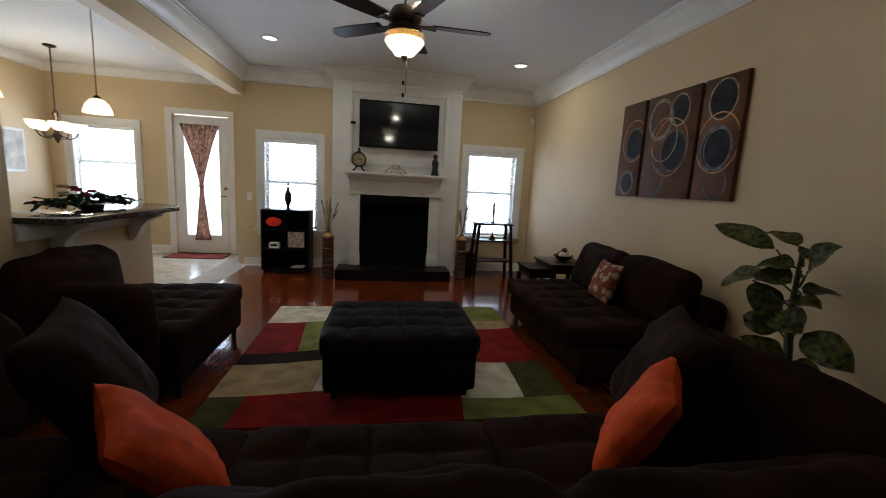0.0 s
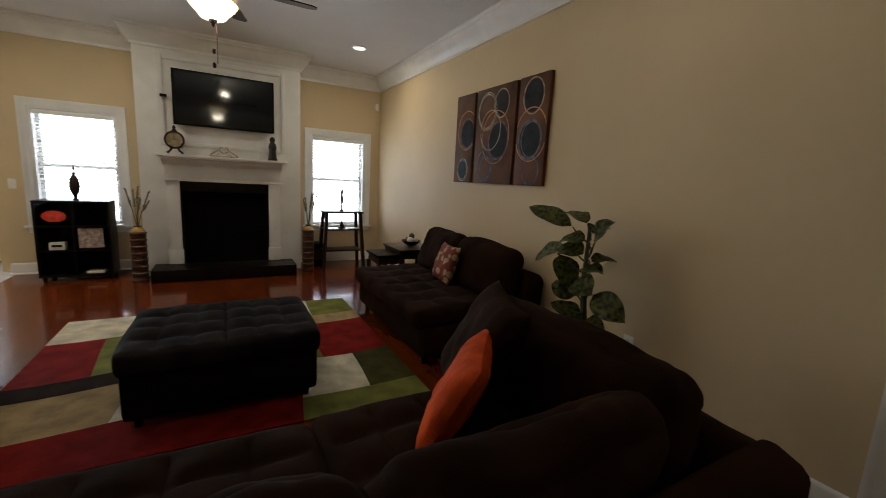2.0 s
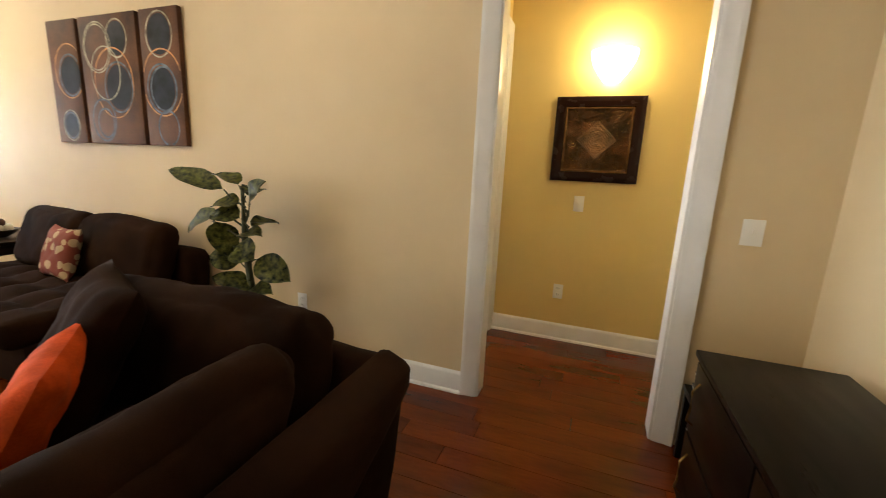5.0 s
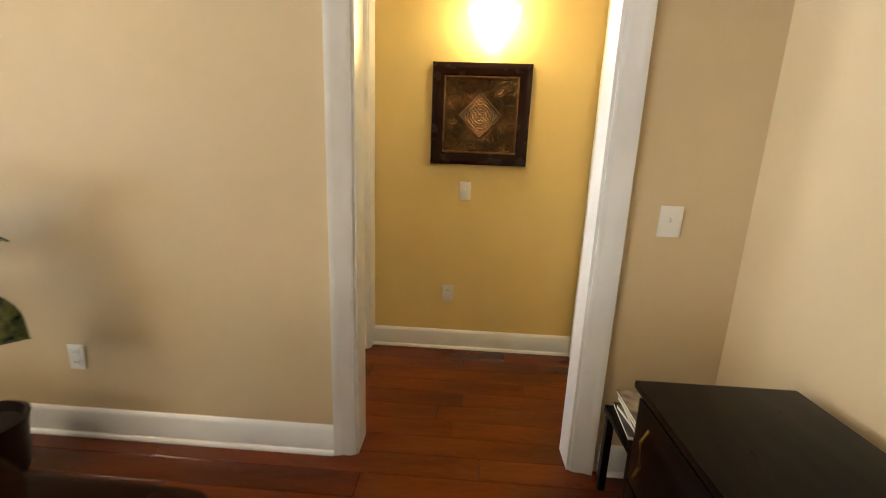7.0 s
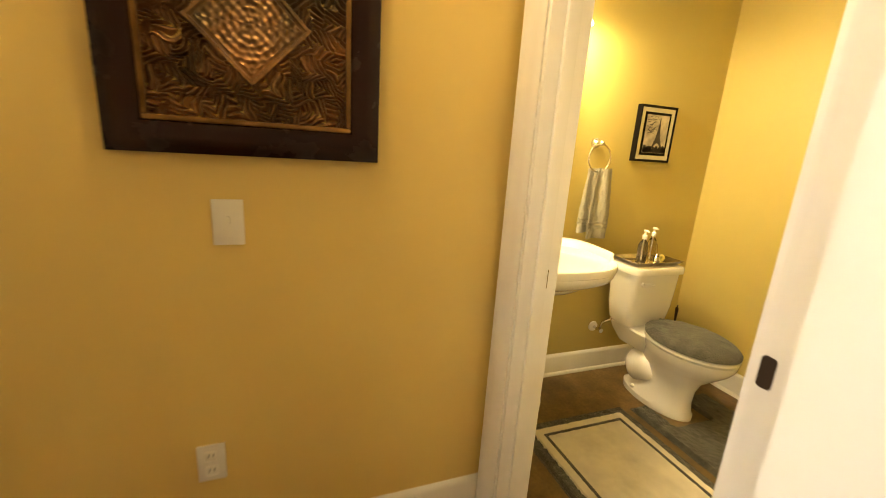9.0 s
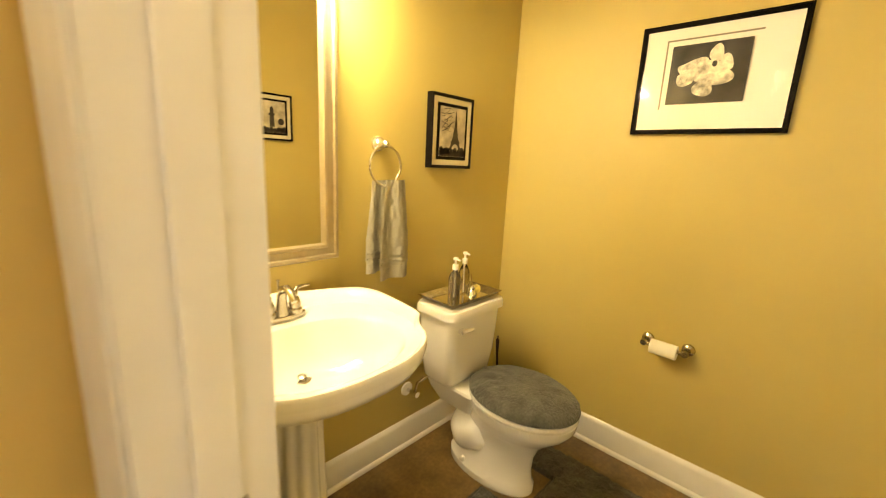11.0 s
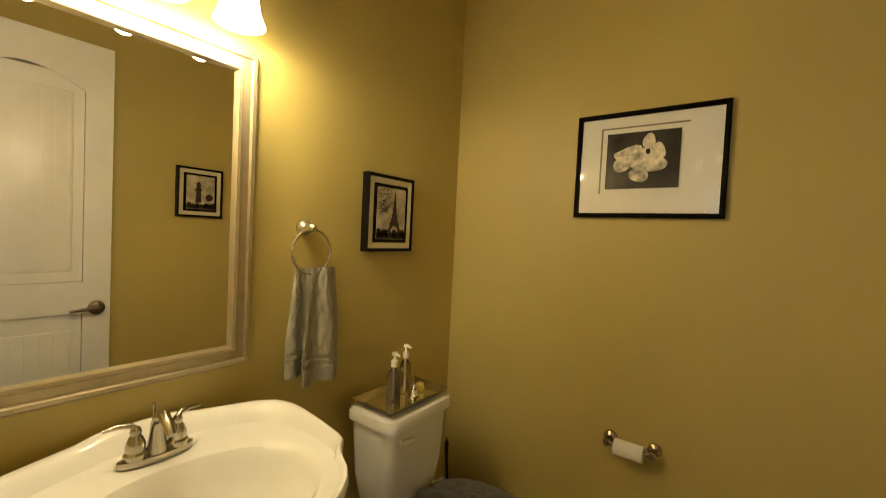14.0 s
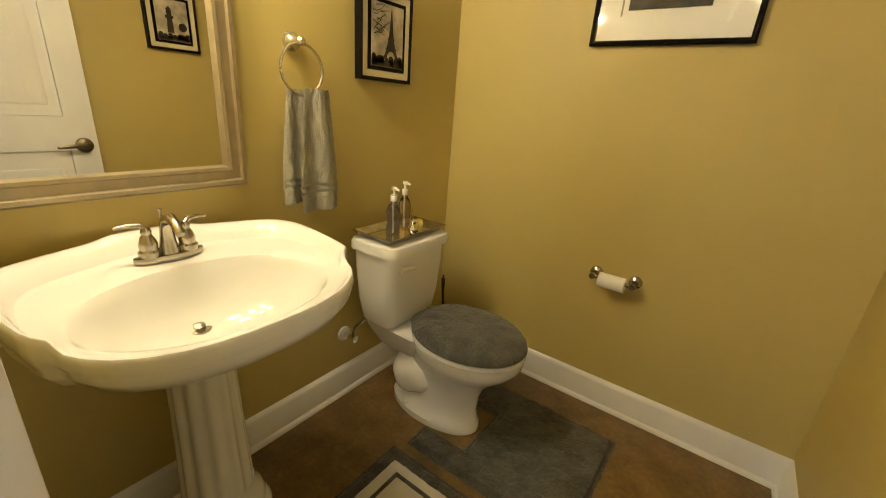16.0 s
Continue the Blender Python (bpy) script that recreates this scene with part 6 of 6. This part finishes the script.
def tower_picture(name, label, m, tower=True):
    w, h = 0.262, 0.305
    p = picture(name, label, w, h, m, 0.012, back=0.014)
    part("backing", plate(-w / 2 + 0.012, w / 2 - 0.012, 0.012, h - 0.012, -0.008, -0.001), FRAMEB, p)
    ow, iw = 0.119, 0.096
    ob, ib, ot, it = 0.013, 0.036, h - 0.013, h - 0.036
    for strip in (((-ow, ot), (ow, ot), (iw, it), (-iw, it)), ((-ow, ob), (ow, ob), (iw, ib), (-iw, ib)),
                  ((-ow, ob + 0.001), (-ow, ot - 0.001), (-iw, it - 0.001), (-iw, ib + 0.001)), ((ow, ob + 0.001), (ow, ot - 0.001), (iw, it - 0.001), (iw, ib + 0.001))):
        part("mirror_strip", extrude(list(strip), 0.008, 0.014, m=pose(0, 0, 0, 90, 0, 0), bevel=0.0015), BEVEL, p, "bevelled mirror strip coloured like its reflection")
    part("inner_frame", extrude([(-0.094, 0.038), (0.094, 0.038), (0.094, h - 0.038), (-0.094, h - 0.038)], 0.008, 0.015, m=pose(0, 0, 0, 90, 0, 0)), FRAMEB, p)
    part("photo", plate(-0.081, 0.081, 0.050, h - 0.050, -0.0165, -0.0152), SEPIA, p, "sepia photograph")
    bm = bmesh.new()
    if tower:
        prof = [(0.042, 0.078), (0.030, 0.098), (0.022, 0.118), (0.015, 0.140), (0.009, 0.170), (0.005, 0.205), (0.0015, 0.243)]
        inner = [(0.024, 0.078), (0.019, 0.092), (0.010, 0.102), (0.0, 0.105)]
        for s in (-1, 1):
            extrude([(0.018 + s * q, z) for q, z in prof] + [(0.018, 0.243)] + [(0.018 + s * q, z) for q, z in inner[::-1]], 0.0166, 0.0172, bm, pose(0, 0, 0, 90, 0, 0))
        for z, q in ((0.110, 0.028), (0.142, 0.017)):
            box(0.018 - q, 0.018 + q, -0.0174, -0.0166, z, z + 0.006, bm=bm)
        random.seed(21)
        for k in range(16):
            x, z = random.uniform(-0.079, -0.03), random.uniform(0.15, 0.245)
            pts = [(x, -0.0168, z)]
            for j in range(3):
                x, z = min(0.06, x + random.uniform(0.008, 0.022)), min(0.249, max(0.12, z + random.uniform(-0.014, 0.018)))
                pts.append((x, -0.0168, z))
            tube(pts, [0.0017, 0.0013, 0.0009, 0.0006], 5, bm)
    else:
        extrude([(-0.004, 0.09), (0.030, 0.09), (0.026, 0.16), (0.034, 0.165), (0.034, 0.175), (0.024, 0.18), (0.026, 0.21), (0.010, 0.222), (0.0, 0.205), (0.002, 0.18), (-0.008, 0.175), (-0.008, 0.165), (0.0, 0.16)],
                0.0166, 0.0172, bm, pose(0, 0, 0, 90, 0, 0))
        extrude([(-0.05 + 0.022 * math.cos(a), 0.125 + 0.022 * math.sin(a)) for a in [k * math.pi / 8 for k in range(16)]], 0.0166, 0.0172, bm, pose(0, 0, 0, 90, 0, 0))
    random.seed(5)
    for k in range(22):
        x, q = random.uniform(-0.074, 0.074), random.uniform(0.007, 0.015)
        top = random.uniform(0.072, 0.094)
        extrude([(max(-0.081, min(0.081, x + q * math.cos(a))), max(0.051, top - q + q * math.sin(a))) for a in [k2 * math.pi / 5 for k2 in range(10)]], 0.0166, 0.0173, bm, pose(0, 0, 0, 90, 0, 0))
    box(-0.080, 0.080, -0.0172, -0.0166, 0.051, 0.072, bm=bm)
    part("silhouette", bm, SEPIAD, p, "dark tower and trees" if tower else "dark monument and trees", smooth=False)
    return p


tower_picture("tower_picture", "black and mirrored frame with sepia tower photograph", pose(4.545, -2.555, 1.306, 0, 0, -90))
tower_picture("monument_picture", "black and mirrored frame with sepia monument photograph", pose(2.975, -2.48, 1.42, 0, 0, 90), False)

# flower print
fw, fh = 0.514, 0.406
fp2 = picture("flower_print", "black framed print of a white magnolia with wide mat", fw, fh, pose(3.694, -3.049, 1.484, 0, 0, 180), 0.018)
part("mat", extrude([(-fw / 2 + 0.015, 0.015), (fw / 2 - 0.015, 0.015), (fw / 2 - 0.015, fh - 0.015), (-fw / 2 + 0.015, fh - 0.015)], 0.001, 0.008, m=pose(0, 0, 0, 90, 0, 0)), MATW, fp2, "white mat board", False)
# dark strips on two sides paint the shade in the mat's recess
bm = bmesh.new()
for x0, x1, z0, z1 in ((-0.165, 0.138, 0.344, 0.350), (-0.165, -0.159, 0.095, 0.344)):
    box(x0, x1, -0.0095, -0.008, z0, z1, bm=bm)
part("mat_recess_shade", bm, material("mat_shadow_line", (0.25, 0.22, 0.17), 0.7), fp2)
PHOTO = material("dark_photo", (0.035, 0.029, 0.024), 0.4, spec=0.2, var=0.5, scale=14)
part("photo", box(-0.14, 0.113, -0.0135, -0.008, 0.112, 0.325), PHOTO, fp2, "dark photograph")
bm = bmesh.new()
random.seed(3)
for k, (px, pz, rx, rz, an) in enumerate(((-0.06, 0.245, 0.050, 0.026, 20), (-0.085, 0.20, 0.030, 0.024, -10), (-0.02, 0.165, 0.030, 0.034, 80), (0.035, 0.20, 0.038, 0.028, 10),
                                          (0.01, 0.285, 0.022, 0.030, 0), (0.045, 0.25, 0.020, 0.030, 20), (-0.02, 0.225, 0.055, 0.040, 0), (-0.095, 0.235, 0.014, 0.022, 30))):
    pts = []
    for i in range(22):
        a = 2 * math.pi * i / 22
        r = 1 + 0.08 * math.sin(3 * a + k)
        x, z = rx * r * math.cos(a), rz * r * math.sin(a)
        c, s = math.cos(radians(an)), math.sin(radians(an))
        pts.append((px + x * c - z * s, pz + x * s + z * c))
    extrude(pts, 0.0136, 0.0140 + 0.0003 * k, bm, pose(0, 0, 0, 90, 0, 0))
part("flower", bm, material("pale_petals", (0.66, 0.59, 0.46), 0.4, var=0.32, scale=34), fp2, "cream magnolia petals", False)
part("flower_heart", extrude([(0.008 + 0.008 * math.cos(a), 0.248 + 0.011 * math.sin(a)) for a in [k * math.pi / 8 for k in range(16)]], 0.0162, 0.0168, m=pose(0, 0, 0, 90, 0, 0)), PHOTO, fp2)
CLEARCOAT = glass_like("museum_glass", (0.98, 0.98, 0.98))
CLEARCOAT.node_tree.nodes["Principled BSDF"].inputs["IOR"].default_value = 1.2
pg = part("glazing", box(-fw / 2 + 0.016, fw / 2 - 0.016, -0.0195, -0.0185, 0.016, fh - 0.016), CLEARCOAT, fp2)
pg.visible_shadow = False

# paper holder
tp = thing("toilet_paper_holder", "nickel paper holder with white roll on the wall", "paper holder", 3.678, -3.049, 0.622)
for s in (-1, 1):
    part("post", lathe([(0.026, 0), (0.024, 0.010), (0.012, 0.018), (0.010, 0.05), (0.015, 0.058), (0.012, 0.07)], 18, pose(s * 0.078, 0, 0, -90, 0, 0)), STEEL, tp)
part("roller", tube([(-0.075, 0.06, 0), (0.075, 0.06, 0)], 0.008, 10), STEEL, tp)
part("paper_roll", lathe([(0.019, -0.05), (0.030, -0.05), (0.030, 0.05), (0.019, 0.05)], 28, pose(0, 0.06, -0.006, 0, 90, 0)), material("paper", (0.82, 0.80, 0.75), 0.9, var=0.02), tp)

# tray and bottles on the tank
ty = thing("vanity_tray", "silver mirrored tray with flared rim on the tank", "tray", 4.395, -2.52, 0.747)
bm = loft([[(y * 1.0, x, z) for x, y in ((-a, -b), (a, -b), (a, b), (-a, b))] for a, b, z in ((0.14, 0.075, 0.0), (0.168, 0.10, 0.026), (0.163, 0.096, 0.027), (0.136, 0.070, 0.006))])
part("rim", bm, material("dark_pewter", (0.42, 0.385, 0.33), 0.24, metal=1.0, var=0.15, scale=30), ty, smooth=False)
part("mirror_base", box(-0.066, 0.066, -0.132, 0.132, 0.0065, 0.008), MIRROR, ty)
DARKGL = material("dark_bottle_glass", (0.36, 0.32, 0.26), 0.05, var=0.1, bump=0)
DARKGL.node_tree.nodes["Principled BSDF"].inputs["Transmission Weight"].default_value = 0.9
CLEARSOAP = glass_like("pink_soap_glass", (0.90, 0.84, 0.74), 0.04)


def pump_bottle(x, y, mat, label, h=0.13, r=0.027):
    b = thing("soap_bottle", label, "bottle", x, y, 0.7555)
    part("bottle", lathe([(r * 0.95, 0), (r, 0.006), (r, h * 0.72), (r * 0.75, h * 0.86), (r * 0.40, h * 0.95), (r * 0.40, h)], 20), mat, b)
    part("dip_tube", tube([(0, 0, 0.01), (0.002, 0, h)], 0.0025, 6), PLATE, b)
    bm = lathe([(r * 0.48, h), (r * 0.48, h + 0.022), (0.005, h + 0.024), (0.005, h + 0.042), (0.011, h + 0.043), (0.010, h + 0.052)], 16)
    tube([(0, 0, h + 0.048), (-0.03, 0.004, h + 0.045)], [0.006, 0.004], 8, bm)
    part("pump", bm, PLATE, b, "white pump top")


pump_bottle(4.395, -2.47, DARKGL, "dark soap bottle with white pump on the tray")
pump_bottle(4.415, -2.555, CLEARSOAP, "clear pinkish soap bottle with white pump on the tray", 0.14, 0.024)
orn = thing("silver_ornament", "small shiny silver ball ornament on the tray", "ornament", 4.345, -2.53, 0.7555)
part("balls", lathe([(0.012, 0), (0.021, 0.012), (0.021, 0.026), (0.010, 0.040), (0.014, 0.05), (0.004, 0.06)], 18), CHROME, orn)
part("stick", tube([(0, 0, 0.055), (0.004, 0.008, 0.11)], 0.002, 6), GOLD, orn)
solid("yellow_flower_ball", lathe([(0.004, 0), (0.016, 0.006), (0.021, 0.020), (0.016, 0.034), (0.004, 0.04)], 14, pose(4.38, -2.605, 0.7555)), material("yellow_sponge", (0.62, 0.50, 0.12), 0.9, var=0.2, scale=40, bump=0.8),
      "small yellow flower ball on the tray", "ornament")

# toilet brush in the corner
tb = thing("toilet_brush", "dark toilet brush standing in a holder in the corner", "toilet brush", 4.42, -2.90, 0)
part("holder", lathe([(0.05, 0), (0.052, 0.01), (0.046, 0.10), (0.058, 0.16), (0.05, 0.165)], 20), BRONZE, tb)
part("brush_handle", tube([(0, 0, 0.16), (0.01, 0.01, 0.34), (0.012, 0.012, 0.42), (0.012, 0.012, 0.44)], [0.008, 0.006, 0.010, 0.006], 10), BRONZE, tb)


def plush(outline_fn, x0, x1, y0, y1, h, n=60, mat=GREYMAT, amp=0.006, seed=1.0):
    """A pile mat with ragged, tufted top; outline_fn says where it lies."""
    bm = bmesh.new()
    nx, ny = int(n * (x1 - x0) / 0.6), int(n * (y1 - y0) / 0.6)
    vs = {}

    def vert(i, j):
        if (i, j) not in vs:
            x, y = x0 + (x1 - x0) * i / nx, y0 + (y1 - y0) * j / ny
            edge = all(outline_fn(x + dx, y + dy) for dx in (-0.014, 0.014) for dy in (-0.014, 0.014))
            v = noise.noise(Vector((x * 45, y * 45, seed))) * amp + noise.noise(Vector((x * 110, y * 110, seed))) * amp * 0.6
            vs[(i, j)] = bm.verts.new((x + v * 0.6, y - v * 0.5, (h + v) if edge else 0.002))
        return vs[(i, j)]
    for i in range(nx):
        for j in range(ny):
            if outline_fn(x0 + (x1 - x0) * (i + 0.5) / nx, y0 + (y1 - y0) * (j + 0.5) / ny):
                bm.faces.new((vert(i, j), vert(i + 1, j), vert(i + 1, j + 1), vert(i, j + 1)))
    return bm


def contour(x, y):
    if not (3.50 < x < 4.14 and -2.86 < y < -2.31):
        return False
    return not (x > 3.95 and abs(y + 2.54) < 0.122)


solid("contour_mat", plush(contour, 3.48, 4.16, -2.88, -2.29, 0.022), GREYMAT, "grey plush contour mat round the toilet foot", "bath mat")
bmat = thing("bath_mat", "cream bath mat with grey border and dark stripe", "bath mat", 0, 0, 0)
part("border", plush(lambda x, y: 3.34 < x < 4.17 and -2.27 < y < -1.62, 3.32, 4.19, -2.29, -1.60, 0.014), GREYMAT, bmat, "grey plush border")
part("field", plush(lambda x, y: 3.385 < x < 4.125 and -2.225 < y < -1.665, 3.37, 4.14, -2.24, -1.65, 0.022, mat=CREAM, amp=0.003), CREAM, bmat, "cream cotton field")
bm = bmesh.new()
for x0, x1, y0, y1 in ((3.44, 4.07, -2.175, -2.162), (3.44, 4.07, -1.728, -1.715), (3.44, 3.453, -2.162, -1.728), (4.057, 4.07, -2.162, -1.728)):
    box(x0, x1, y0, y1, 0.012, 0.0262, 0.002, bm)
part("stripe", bm, GREYMAT, bmat, "dark stripe")

# panelled door standing open against the west wall
DW0 = 0.63
pd = tagged(thing("door_2", "white two-panel door standing open, nickel lever", "door", 3.052, -1.392, 0, -88), kind="structure")


ANTIQUE = material("antique_nickel", (0.22, 0.18, 0.12), 0.32, metal=1.0, var=0.15, scale=20)


def panel_door(parent, w, h):
    bm = bmesh.new()
    t = 0.035

    frame_parts = ((0, 0.11, 0.012, h), (w - 0.11, w, 0.012, h), (0.11, w - 0.11, 0.012, 0.22), (0.11, w - 0.11, 0.90, 1.06), (0.11, w - 0.11, h - 0.16, h))
    for x0, x1, z0, z1 in frame_parts:
        box(x0, x1, -t, 0, z0, z1, bm=bm)
    arch = [(0.11, h - 0.16)] + [(0.11 + (w - 0.22) * i / 12, h - 0.24 + 0.08 * math.sin(math.pi * i / 12)) for i in range(13)] + [(w - 0.11, h - 0.16)]
    extrude(arch, 0.0, t, bm, pose(0, 0, 0, 90, 0, 0))
    part("door_frame", bm, WHITE, parent, smooth=False)
    for z0, z1 in ((0.22, 0.90), (1.06, h - 0.17)):
        bm = box(0.112, w - 0.112, -t + 0.010, -0.010, z0 + 0.002, z1 - 0.002)
        box(0.15, w - 0.15, -t + 0.003, -0.003, z0 + 0.05, z1 - 0.08, 0.012, bm)
        for k in range(7):
            x = 0.17 + (w - 0.34) * k / 6
            box(x, x + 0.003, -t + 0.002, -0.002, z0 + 0.07, z1 - 0.10, bm=bm)
        part("door_panel", bm, WHITE, parent)
    for s, y in ((1, 0.0), (-1, -t)):
        hd = part("door_handle", lathe([(0.036, 0), (0.034, 0.010), (0.015, 0.016), (0.013, 0.045)], 18, pose(w - 0.055, y, 0.925, -90 * s, 0, 0)), ANTIQUE, parent, "antique nickel lever handle")
        part("lever", tube([(w - 0.055, y + s * 0.045, 0.925), (w - 0.10, y + s * 0.05, 0.926), (w - 0.165, y + s * 0.048, 0.920)], [0.012, 0.010, 0.007], 10), ANTIQUE, hd)
    for z in (0.24, 1.15, h - 0.22):
        part("hinge", tube([(-0.006, 0.004, z - 0.045), (-0.006, 0.004, z + 0.045)], 0.007, 8), STEEL, parent)


panel_door(pd, DW0, DOOR_H - 0.025)
bm = extrude([(0.005 * sx + 0.005 * math.cos(a), 0.018 * sz + 0.006 * math.sin(a))
              for sx, sz, a0 in ((1, 1, 0), (-1, 1, 90), (-1, -1, 180), (1, -1, 270)) for a in [radians(a0 + 30 * i) for i in range(4)]], 0, 0.004, m=pose(3.036, -1.243, 1.028, 90, 0, 0))
solid("hinge_plate", bm, BRONZE, "dark bronze plate on the powder room casing", "hinge")
for hz in (0.24, 1.15):
    solid("hinge_plate", box(3.0678, 3.0705, -1.365, -1.33, hz - 0.05, hz + 0.05, 0.001), STEEL, "nickel hinge plate on the door jamb", "hinge")
for px, py, lab in ((3.7005, -1.33, "powder room"), (3.7405, NH + 0.07, "bath")):
    s = thing("strike_plate", "nickel strike plate on the " + lab + " jamb", "strike plate", px, py, 0.94)
    part("plate", box(-0.0025, 0.001, -0.018, 0.018, -0.03, 0.03, 0.001), STEEL, s)
    part("latch_hole", box(-0.0035, -0.0022, -0.007, 0.007, -0.012, 0.012), BLACK, s)
